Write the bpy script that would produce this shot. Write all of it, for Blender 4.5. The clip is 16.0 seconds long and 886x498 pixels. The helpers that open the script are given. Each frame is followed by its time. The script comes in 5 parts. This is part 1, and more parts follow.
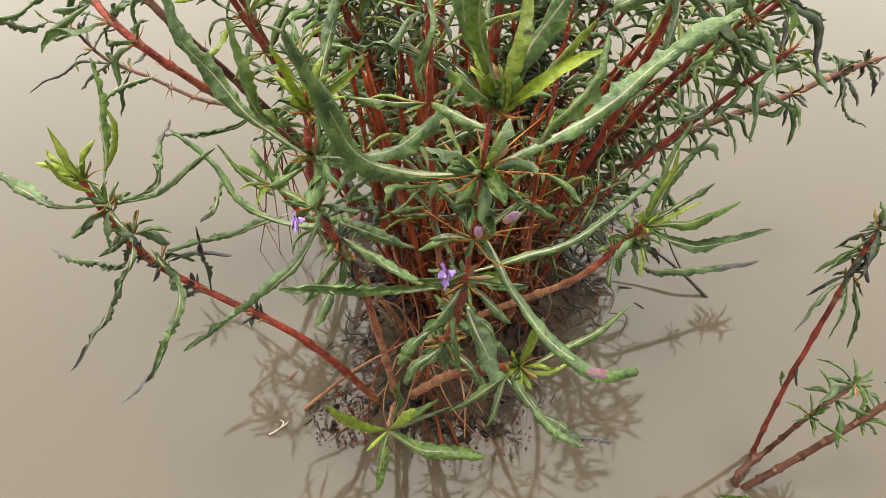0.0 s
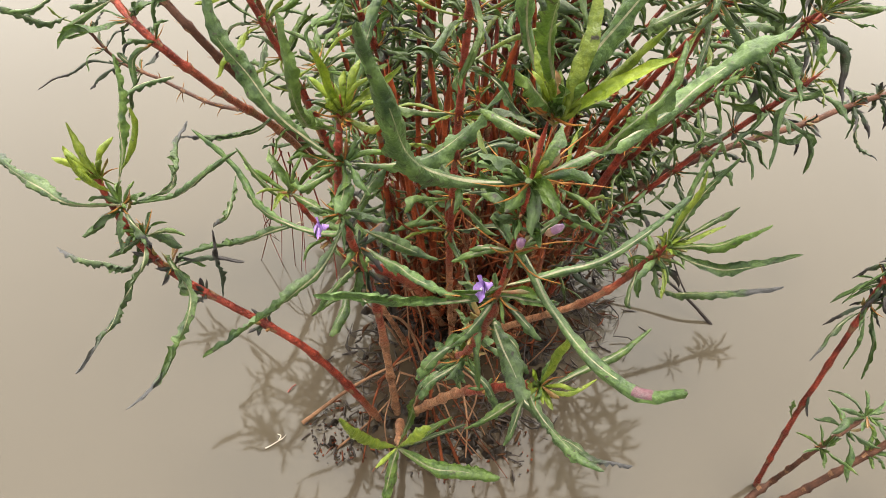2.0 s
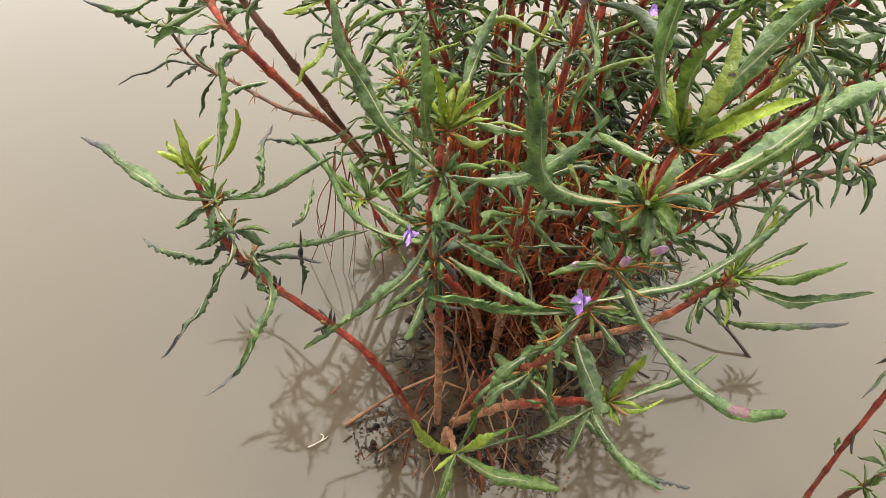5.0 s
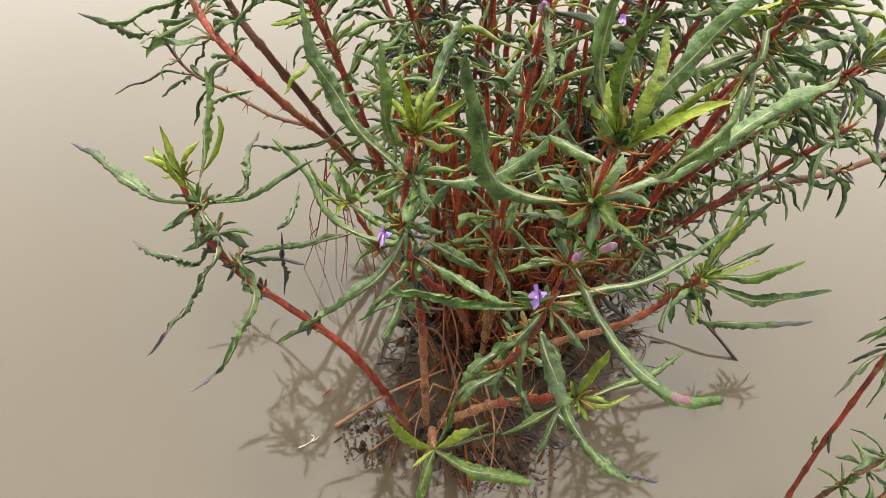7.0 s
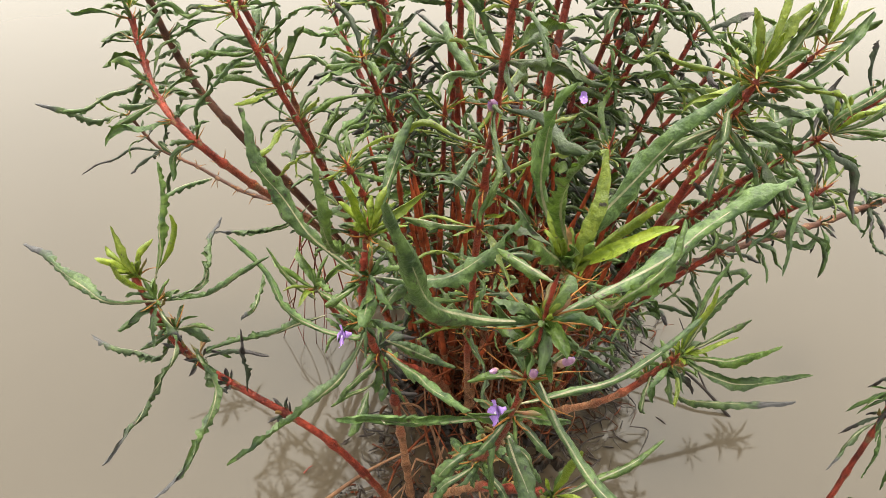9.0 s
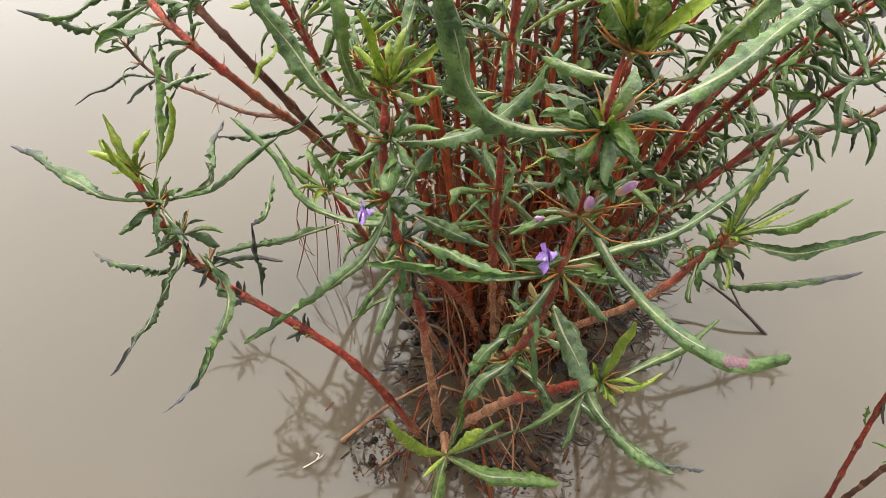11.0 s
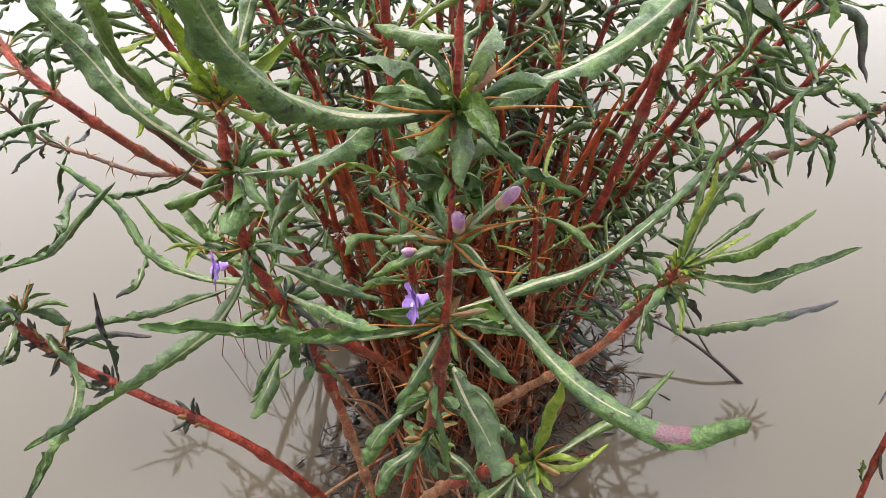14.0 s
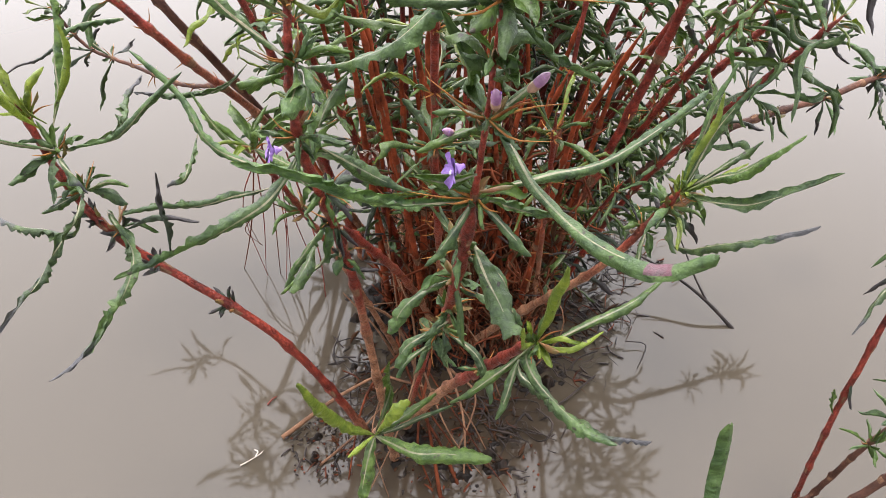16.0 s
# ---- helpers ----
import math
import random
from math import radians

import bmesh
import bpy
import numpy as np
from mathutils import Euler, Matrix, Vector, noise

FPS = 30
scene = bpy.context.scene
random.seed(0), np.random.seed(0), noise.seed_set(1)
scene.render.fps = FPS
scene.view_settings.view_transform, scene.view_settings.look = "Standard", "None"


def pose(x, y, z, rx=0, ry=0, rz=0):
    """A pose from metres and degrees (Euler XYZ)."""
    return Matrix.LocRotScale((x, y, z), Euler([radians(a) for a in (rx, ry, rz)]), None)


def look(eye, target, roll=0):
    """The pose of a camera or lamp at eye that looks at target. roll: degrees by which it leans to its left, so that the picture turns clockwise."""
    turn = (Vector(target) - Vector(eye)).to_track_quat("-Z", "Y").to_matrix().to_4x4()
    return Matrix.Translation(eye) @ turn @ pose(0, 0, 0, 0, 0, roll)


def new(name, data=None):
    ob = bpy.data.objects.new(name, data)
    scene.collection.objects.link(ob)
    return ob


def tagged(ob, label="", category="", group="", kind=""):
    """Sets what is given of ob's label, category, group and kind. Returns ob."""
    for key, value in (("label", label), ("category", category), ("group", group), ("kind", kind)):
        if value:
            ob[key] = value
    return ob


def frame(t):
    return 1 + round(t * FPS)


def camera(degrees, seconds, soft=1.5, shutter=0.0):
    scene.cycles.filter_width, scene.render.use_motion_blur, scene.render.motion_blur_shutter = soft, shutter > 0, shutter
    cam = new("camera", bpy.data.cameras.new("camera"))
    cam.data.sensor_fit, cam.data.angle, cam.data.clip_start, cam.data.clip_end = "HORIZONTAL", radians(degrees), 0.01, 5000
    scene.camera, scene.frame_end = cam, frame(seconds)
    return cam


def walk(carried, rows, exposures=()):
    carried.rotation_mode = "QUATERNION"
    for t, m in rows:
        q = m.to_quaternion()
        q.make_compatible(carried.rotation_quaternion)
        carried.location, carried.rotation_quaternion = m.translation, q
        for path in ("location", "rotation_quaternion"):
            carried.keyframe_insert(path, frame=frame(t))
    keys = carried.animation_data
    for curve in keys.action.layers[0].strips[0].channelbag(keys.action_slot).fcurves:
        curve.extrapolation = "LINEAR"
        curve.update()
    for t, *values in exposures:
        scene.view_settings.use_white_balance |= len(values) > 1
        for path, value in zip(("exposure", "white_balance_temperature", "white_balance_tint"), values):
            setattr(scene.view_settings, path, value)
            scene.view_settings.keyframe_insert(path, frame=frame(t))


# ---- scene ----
cam = camera(65.0, 16.0, 0.75)
PATH = [
    (0, (0.0000, -0.0003, 1.0065), (-0.0001, 0.6153, 0.2184), -0.02),
    (0.5, (-0.0252, 0.0508, 1.0044), (-0.0254, 0.6825, 0.2292), -0.30),
    (1, (-0.0165, 0.0584, 1.0002), (-0.0082, 0.6946, 0.2287), 0.73),
    (1.5, (-0.0099, 0.0473, 0.9953), (0.0151, 0.6736, 0.2161), 2.03),
    (2, (-0.0305, 0.0031, 0.9927), (-0.0133, 0.6404, 0.2223), 3.39),
    (2.5, (-0.0699, -0.0295, 0.9935), (-0.0587, 0.6177, 0.2312), 5.30),
    (3, (-0.0949, -0.0265, 0.9997), (-0.1102, 0.6246, 0.2409), 5.59),
    (3.5, (-0.0927, -0.0208, 1.0002), (-0.1261, 0.6275, 0.2396), 5.20),
    (4, (-0.0906, -0.0176, 1.0017), (-0.1018, 0.6327, 0.2421), 6.44),
    (6.5, (-0.0692, -0.0321, 1.0150), (-0.0788, 0.6304, 0.2660), 5.12),
    (7, (-0.0571, -0.0376, 1.0194), (-0.0740, 0.6263, 0.2717), 4.95),
    (7.5, (-0.0501, -0.0363, 1.0220), (-0.0684, 0.6312, 0.2776), 4.61),
    (8, (-0.0366, -0.0301, 1.0298), (-0.0496, 0.6519, 0.2985), 4.12),
    (8.5, (-0.0268, -0.0109, 1.0371), (-0.0445, 0.6798, 0.3142), 3.14),
    (9, (-0.0314, 0.0178, 1.0396), (-0.0485, 0.7175, 0.3254), 2.77),
    (11.5, (-0.0471, -0.0077, 0.8853), (-0.0751, 0.6635, 0.1447), -0.92),
    (12, (-0.0276, 0.0126, 0.8404), (-0.0624, 0.7234, 0.1379), -0.58),
    (12.5, (-0.0286, 0.0385, 0.8463), (-0.0610, 0.7728, 0.1683), -1.14),
    (13, (-0.0157, 0.0393, 0.8536), (-0.0382, 0.7846, 0.1872), -1.49),
    (13.5, (0.0035, 0.0517, 0.8562), (0.0013, 0.7988, 0.1915), -1.57),
    (14, (0.0120, 0.0593, 0.8569), (0.0225, 0.8022, 0.1875), -2.18),
    (14.5, (0.0035, 0.0460, 0.8447), (0.0169, 0.7673, 0.1522), -1.27),
    (15, (-0.0116, 0.0213, 0.8492), (0.0058, 0.7361, 0.1501), 0.62),
    (15.5, (-0.0074, 0.0058, 0.8569), (0.0064, 0.7079, 0.1449), 1.29),
    (16, (-0.0015, -0.0088, 0.8660), (-0.0018, 0.6909, 0.1515), 1.29),
]
# seconds, stops, kelvin, tint
EXPOSURES = [(0.0, 1.90, 7350, 12), (1.0, 1.93, 7350, 12), (2.0, 2.02, 7350, 12), (3.0, 1.95, 7350, 12), (8.0, 1.92, 7350, 12), (9.2, 1.92, 7400, 11), (11.3, 1.91, 6850, 13), (13.5, 1.92, 6650, 15), (16.0, 1.90, 6450, 19)]
walk(cam, [(t, look(eye, target, roll)) for t, eye, target, roll in PATH], EXPOSURES)

# ---- world and light: bright overcast sky ----
world = bpy.data.worlds.new("overcast_sky")
scene.world = world
world.use_nodes = True
wn = world.node_tree
wn.nodes.clear()
w_out = wn.nodes.new("ShaderNodeOutputWorld")
w_bg = wn.nodes.new("ShaderNodeBackground")
w_mix = wn.nodes.new("ShaderNodeMix")
w_mix.data_type = "RGBA"
w_sky = wn.nodes.new("ShaderNodeTexSky")
w_sky.sky_type = "NISHITA"
w_sky.sun_disc = False
w_sky.sun_elevation = radians(84)
w_sky.sun_rotation = radians(0)
w_sky.air_density = 1.0
w_sky.dust_density = 3.0
w_mix.inputs[0].default_value = 0.82
# overcast: brightest ahead, where the hidden sun stands, and dull behind
w_coord = wn.nodes.new("ShaderNodeTexCoord")
w_dot = wn.nodes.new("ShaderNodeVectorMath")
w_dot.operation = "DOT_PRODUCT"
w_dot.inputs[1].default_value = Vector((-0.12, 0.76, 0.64)).normalized()
w_range = wn.nodes.new("ShaderNodeMapRange")
w_range.inputs[1].default_value, w_range.inputs[2].default_value = -1.0, 1.0
w_rise = wn.nodes.new("ShaderNodeValToRGB")
for k, (at, level) in enumerate(((0.0, 0.14), (0.5, 0.30), (0.8, 0.60), (1.0, 0.94))):
    el = w_rise.color_ramp.elements[k] if k < 1 else w_rise.color_ramp.elements.new(at) if k < 3 else w_rise.color_ramp.elements[-1]
    el.position, el.color = at, (level, level, level, 1)
w_gain = wn.nodes.new("ShaderNodeMix")
w_gain.data_type, w_gain.blend_type = "RGBA", "MULTIPLY"
w_gain.inputs[0].default_value = 1.0
w_gain.inputs[7].default_value = (54.5, 56.5, 56.5, 1)
wn.links.new(w_coord.outputs["Generated"], w_dot.inputs[0])
wn.links.new(w_dot.outputs["Value"], w_range.inputs[0])
wn.links.new(w_range.outputs[0], w_rise.inputs[0])
wn.links.new(w_rise.outputs[0], w_gain.inputs[6])
wn.links.new(w_gain.outputs[2], w_mix.inputs[7])
wn.links.new(w_sky.outputs[0], w_mix.inputs[6])
wn.links.new(w_mix.outputs[2], w_bg.inputs[0])
w_bg.inputs[1].default_value = 0.05
wn.links.new(w_bg.outputs[0], w_out.inputs[0])

sun_data = bpy.data.lights.new("sun", "SUN")
sun_data.energy, sun_data.angle, sun_data.color = 1.7, radians(14), (1.0, 0.97, 0.92)
sun = new("sun", sun_data)
sun.matrix_world = look((0.0, 1.02, 4.0), (0, 0.6, 0))


# ---- materials ----
def material(name):
    m = bpy.data.materials.new(name)
    m.use_nodes = True
    nt = m.node_tree
    nt.nodes.clear()
    out = nt.nodes.new("ShaderNodeOutputMaterial")
    bsdf = nt.nodes.new("ShaderNodeBsdfPrincipled")
    nt.links.new(bsdf.outputs[0], out.inputs[0])
    return m, nt, bsdf


def add(nt, kind, **inputs):
    node = nt.nodes.new(kind)
    for key, value in inputs.items():
        node.inputs[key.replace("_", " ")].default_value = value
    return node


def ramp(nt, source, *stops):
    node = nt.nodes.new("ShaderNodeValToRGB")
    els = node.color_ramp.elements
    while len(els) < len(stops):
        els.new(0.5)
    for el, (at, colour) in zip(els, stops):
        el.position, el.color = at, (*colour, 1)
    nt.links.new(source, node.inputs[0])
    return node.outputs[0]


def blend(nt, mode, factor, a, b):
    node = nt.nodes.new("ShaderNodeMix")
    node.data_type, node.blend_type = "RGBA", mode
    for socket, value in ((node.inputs[0], factor), (node.inputs[6], a), (node.inputs[7], b)):
        if hasattr(value, "is_output"):
            nt.links.new(value, socket)
        elif isinstance(value, tuple):
            socket.default_value = (*value, 1)
        else:
            socket.default_value = value
    return node.outputs[2]


def grain(nt, scale, detail=4.0, rough=0.6):
    coord = nt.nodes.new("ShaderNodeTexCoord")
    tex = add(nt, "ShaderNodeTexNoise", Scale=scale, Detail=detail, Roughness=rough)
    nt.links.new(coord.outputs["Object"], tex.inputs["Vector"])
    return tex.outputs[0]


def bump(nt, bsdf, height, strength, distance=0.002):
    node = add(nt, "ShaderNodeBump", Strength=strength, Distance=distance)
    nt.links.new(height, node.inputs["Height"])
    nt.links.new(node.outputs[0], bsdf.inputs["Normal"])


def leaf_material(name, dark, light, tip, tip_at, shine):
    """A blade: mottled green, with a tip that dries from the UV's far end."""
    m, nt, bsdf = material(name)
    info = nt.nodes.new("ShaderNodeObjectInfo")
    island = nt.nodes.new("ShaderNodeNewGeometry")
    mottled = ramp(nt, grain(nt, 75, 5, 0.65), (0.3, dark), (0.72, light))
    fine = ramp(nt, grain(nt, 300, 3, 0.65), (0.3, (0.80, 0.83, 0.78)), (0.7, (1.12, 1.11, 1.08)))
    mottled = blend(nt, "MULTIPLY", 1.0, mottled, fine)
    pits = ramp(nt, grain(nt, 190, 2, 0.5), (0.66, (0, 0, 0)), (0.71, (1, 1, 1)))
    mottled = blend(nt, "MIX", pits, mottled, (0.020, 0.016, 0.010))
    hue = nt.nodes.new("ShaderNodeHueSaturation")
    shift = nt.nodes.new("ShaderNodeMath")
    shift.operation = "ADD"
    nt.links.new(info.outputs["Random"], shift.inputs[0])
    nt.links.new(island.outputs["Random Per Island"], shift.inputs[1])
    vary = nt.nodes.new("ShaderNodeMapRange")
    vary.inputs[1].default_value, vary.inputs[2].default_value = 0.0, 2.0
    vary.inputs[3].default_value, vary.inputs[4].default_value = 0.38, 1.55
    nt.links.new(shift.outputs[0], vary.inputs[0])
    nt.links.new(vary.outputs[0], hue.inputs["Value"])
    nt.links.new(mottled, hue.inputs["Color"])
    uv = nt.nodes.new("ShaderNodeUVMap")
    split = nt.nodes.new("ShaderNodeSeparateXYZ")
    nt.links.new(uv.outputs[0], split.inputs[0])
    rough = nt.nodes.new("ShaderNodeMath")
    rough.operation = "MULTIPLY_ADD"
    nt.links.new(grain(nt, 90, 3), rough.inputs[0])
    rough.inputs[1].default_value = 0.3
    nt.links.new(split.outputs[1], rough.inputs[2])
    dry = ramp(nt, rough.outputs[0], (tip_at, (0, 0, 0)), (tip_at + 0.12, (1, 1, 1)))
    colour = blend(nt, "MIX", dry, hue.outputs[0], tip)
    nt.links.new(colour, bsdf.inputs["Base Color"])
    bsdf.inputs["Roughness"].default_value = shine
    bsdf.inputs["Specular IOR Level"].default_value = 0.30
    bump(nt, bsdf, grain(nt, 130, 4), 0.9, 0.003)
    # a thin blade lets some light through
    through_light = nt.nodes.new("ShaderNodeBsdfTranslucent")
    bright = blend(nt, "MULTIPLY", 1.0, colour, (1.3, 1.35, 0.6))
    nt.links.new(bright, through_light.inputs[0])
    both = nt.nodes.new("ShaderNodeMixShader")
    both.inputs[0].default_value = 0.15
    nt.links.new(bsdf.outputs[0], both.inputs[1])
    nt.links.new(through_light.outputs[0], both.inputs[2])
    out = [n for n in nt.nodes if n.type == "OUTPUT_MATERIAL"][0]
    nt.links.new(both.outputs[0], out.inputs[0])
    return m


M_LEAF = leaf_material("leaf_blue_green", (0.007, 0.022, 0.007), (0.058, 0.098, 0.027), (0.030, 0.022, 0.022), 1.12, 0.46)
M_TIPPED = leaf_material("leaf_drying_tip", (0.007, 0.019, 0.007), (0.056, 0.087, 0.028), (0.036, 0.036, 0.038), 0.92, 0.46)
M_YOUNG = leaf_material("leaf_young", (0.050, 0.082, 0.009), (0.130, 0.160, 0.019), (0.16, 0.17, 0.03), 1.2, 0.4)
M_MID = leaf_material("leaf_mid_green", (0.010, 0.028, 0.005), (0.060, 0.096, 0.018), (0.05, 0.04, 0.02), 1.15, 0.42)
M_DARK = leaf_material("leaf_withered", (0.006, 0.012, 0.006), (0.026, 0.038, 0.020), (0.015, 0.012, 0.012), 0.7, 0.55)


def plain(name, stops, scale, rough, strength=0.4, detail=5.0, spec=0.5):
    m, nt, bsdf = material(name)
    tex = grain(nt, scale, detail)
    base = ramp(nt, tex, *stops)
    fine = ramp(nt, grain(nt, scale * 7, 3), (0.3, (0.7, 0.7, 0.7)), (0.7, (1.15, 1.15, 1.15)))
    nt.links.new(blend(nt, "MULTIPLY", 1.0, base, fine), bsdf.inputs["Base Color"])
    bsdf.inputs["Roughness"].default_value = rough
    bsdf.inputs["Specular IOR Level"].default_value = spec
    bump(nt, bsdf, grain(nt, scale * 5, 4), strength, 0.002)
    return m


M_RIB = plain("leaf_midrib", ((0.36, (0.050, 0.064, 0.026)), (0.66, (0.165, 0.145, 0.085))), 70, 0.5)
M_SPINE = plain("spine_orange", ((0.3, (0.095, 0.030, 0.006)), (0.7, (0.25, 0.110, 0.026))), 60, 0.5, spec=0.15)
M_RED = plain("root_red", ((0.3, (0.06, 0.010, 0.008)), (0.7, (0.17, 0.030, 0.020))), 45, 0.5, spec=0.15)
M_BUD = plain("bud_scale", ((0.35, (0.075, 0.070, 0.014)), (0.65, (0.13, 0.045, 0.014))), 80, 0.5)
M_ROOT = plain("rootlet_brown", ((0.3, (0.010, 0.003, 0.0015)), (0.7, (0.105, 0.027, 0.011))), 30, 0.7, spec=0.04)
M_STRAW = plain("root_straw", ((0.3, (0.060, 0.030, 0.018)), (0.7, (0.15, 0.080, 0.044))), 30, 0.7, spec=0.08)
M_TWIG = plain("twig_black", ((0.3, (0.006, 0.005, 0.005)), (0.7, (0.032, 0.023, 0.019))), 60, 0.5, spec=0.15)
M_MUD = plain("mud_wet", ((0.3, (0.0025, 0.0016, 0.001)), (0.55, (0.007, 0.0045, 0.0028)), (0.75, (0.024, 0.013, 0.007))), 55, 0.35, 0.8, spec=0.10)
M_PETAL = plain("petal_violet", ((0.3, (0.20, 0.095, 0.36)), (0.7, (0.33, 0.20, 0.50))), 90, 0.5, 0.2)
M_LILAC = plain("petal_lilac", ((0.35, (0.14, 0.055, 0.13)), (0.65, (0.25, 0.14, 0.21))), 60, 0.5, 0.2)
M_PALE = plain("petal_white", ((0.3, (0.45, 0.41, 0.48)), (0.7, (0.55, 0.52, 0.56))), 90, 0.5, 0.2)
M_BROWNFLOWER = plain("calyx_tan", ((0.3, (0.18, 0.10, 0.06)), (0.7, (0.27, 0.17, 0.11))), 60, 0.6)
M_FEATHER = plain("scrap_white", ((0.3, (0.20, 0.15, 0.11)), (0.6, (0.40, 0.36, 0.31))), 120, 0.6)
M_DRY = plain("leaf_dead_brown", ((0.3, (0.012, 0.006, 0.003)), (0.7, (0.050, 0.022, 0.010))), 50, 0.7, spec=0.05)
M_PINK = plain("leaf_blotch_pink", ((0.35, (0.022, 0.014, 0.014)), (0.65, (0.080, 0.022, 0.034))), 160, 0.5)


def bark_material():
    """Stem: red skin above, tan woody bark lower down, with rough rings."""
    m, nt, bsdf = material("stem_bark")
    uv = nt.nodes.new("ShaderNodeUVMap")
    split = nt.nodes.new("ShaderNodeSeparateXYZ")
    nt.links.new(uv.outputs[0], split.inputs[0])
    rough = nt.nodes.new("ShaderNodeMath")
    rough.operation = "MULTIPLY_ADD"
    nt.links.new(grain(nt, 35, 4), rough.inputs[0])
    rough.inputs[1].default_value = 0.5
    info = nt.nodes.new("ShaderNodeObjectInfo")
    each = nt.nodes.new("ShaderNodeMath")
    each.operation = "MULTIPLY_ADD"
    nt.links.new(info.outputs["Random"], each.inputs[0])
    each.inputs[1].default_value = -0.5
    nt.links.new(split.outputs[1], each.inputs[2])
    nt.links.new(each.outputs[0], rough.inputs[2])
    red = ramp(nt, grain(nt, 45), (0.3, (0.046, 0.007, 0.005)), (0.7, (0.205, 0.032, 0.018)))
    tan = ramp(nt, grain(nt, 55), (0.3, (0.095, 0.038, 0.018)), (0.7, (0.28, 0.145, 0.080)))
    skin = ramp(nt, rough.outputs[0], (0.18, (0, 0, 0)), (0.62, (1, 1, 1)))
    colour = blend(nt, "MIX", skin, tan, red)
    specks = blend(nt, "MULTIPLY", 1.0, ramp(nt, grain(nt, 400, 2), (0.35, (0.6, 0.55, 0.5)), (0.6, (1.1, 1.1, 1.1))), ramp(nt, grain(nt, 110, 3, 0.7), (0.36, (0.74, 0.70, 0.68)), (0.60, (1.08, 1.08, 1.08))))
    skinned = blend(nt, "MULTIPLY", 1.0, colour, specks)
    flecks = ramp(nt, grain(nt, 230, 2, 0.5), (0.71, (0, 0, 0)), (0.80, (0.7, 0.7, 0.7)))
    nt.links.new(blend(nt, "MIX", flecks, skinned, (0.20, 0.10, 0.06)), bsdf.inputs["Base Color"])
    bsdf.inputs["Roughness"].default_value = 0.38
    bsdf.inputs["Specular IOR Level"].default_value = 0.2
    bump(nt, bsdf, grain(nt, 220, 4), 1.0, 0.003)
    return m


M_BARK = bark_material()
M_FORK = plain("bark_fork_brown", ((0.3, (0.022, 0.010, 0.007)), (0.7, (0.088, 0.038, 0.024))), 40, 0.6, 0.8, spec=0.12)
M_RING = plain("bark_ring_tan", ((0.3, (0.06, 0.028, 0.015)), (0.7, (0.19, 0.105, 0.06))), 160, 0.6, 0.8, spec=0.1)
M_OLD = plain("bark_old_brown", ((0.3, (0.034, 0.008, 0.0035)), (0.7, (0.24, 0.050, 0.019))), 35, 0.7, 0.8, spec=0.05)


def water_material():
    """Turbid water: clouded with silt, under a skin that mirrors the sky."""
    m, nt, bsdf = material("water_turbid")
    nt.nodes.remove(bsdf)
    silt = nt.nodes.new("ShaderNodeBsdfDiffuse")
    drift = ramp(nt, grain(nt, 2.2, 3, 0.5), (0.25, (0.0365, 0.0300, 0.0214)), (0.75, (0.042, 0.0345, 0.0246)))
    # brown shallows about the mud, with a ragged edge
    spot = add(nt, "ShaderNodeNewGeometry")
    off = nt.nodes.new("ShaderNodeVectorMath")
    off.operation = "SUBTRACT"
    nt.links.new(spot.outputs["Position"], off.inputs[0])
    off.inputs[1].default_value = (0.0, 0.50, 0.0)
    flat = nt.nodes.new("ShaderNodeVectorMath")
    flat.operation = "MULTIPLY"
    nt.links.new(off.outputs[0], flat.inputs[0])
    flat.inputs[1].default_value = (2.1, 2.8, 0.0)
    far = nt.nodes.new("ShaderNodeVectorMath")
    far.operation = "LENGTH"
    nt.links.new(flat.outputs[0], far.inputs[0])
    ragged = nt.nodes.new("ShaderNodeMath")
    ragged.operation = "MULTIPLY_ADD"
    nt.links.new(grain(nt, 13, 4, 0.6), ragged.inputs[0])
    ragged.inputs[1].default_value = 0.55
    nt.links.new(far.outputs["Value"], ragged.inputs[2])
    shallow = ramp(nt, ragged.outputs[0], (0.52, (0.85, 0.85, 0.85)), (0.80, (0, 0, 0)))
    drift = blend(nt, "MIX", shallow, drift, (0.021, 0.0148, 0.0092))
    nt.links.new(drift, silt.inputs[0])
    gloss = nt.nodes.new("ShaderNodeBsdfGlossy")
    gloss.inputs["Roughness"].default_value = 0.048
    fres = nt.nodes.new("ShaderNodeFresnel")
    fres.inputs[0].default_value = 1.40
    mix = nt.nodes.new("ShaderNodeMixShader")
    nt.links.new(fres.outputs[0], mix.inputs[0])
    nt.links.new(silt.outputs[0], mix.inputs[1])
    nt.links.new(gloss.outputs[0], mix.inputs[2])
    out = [n for n in nt.nodes if n.type == "OUTPUT_MATERIAL"][0]
    nt.links.new(mix.outputs[0], out.inputs[0])
    return m


M_WATER = water_material()


def silt_material():
    """Clouded silt: smooth, with faint broad drifts."""
    m, nt, bsdf = material("silt_brown")
    tone = ramp(nt, grain(nt, 2.2, 3, 0.5), (0.25, (0.073, 0.060, 0.043)), (0.75, (0.084, 0.069, 0.050)))
    nt.links.new(tone, bsdf.inputs["Base Color"])
    bsdf.inputs["Roughness"].default_value = 1.0
    bsdf.inputs["Specular IOR Level"].default_value = 0.0
    return m


M_SILT = silt_material()


# ---- builders ----
ORIGIN = Vector((-0.03, 0.60, 0.0))


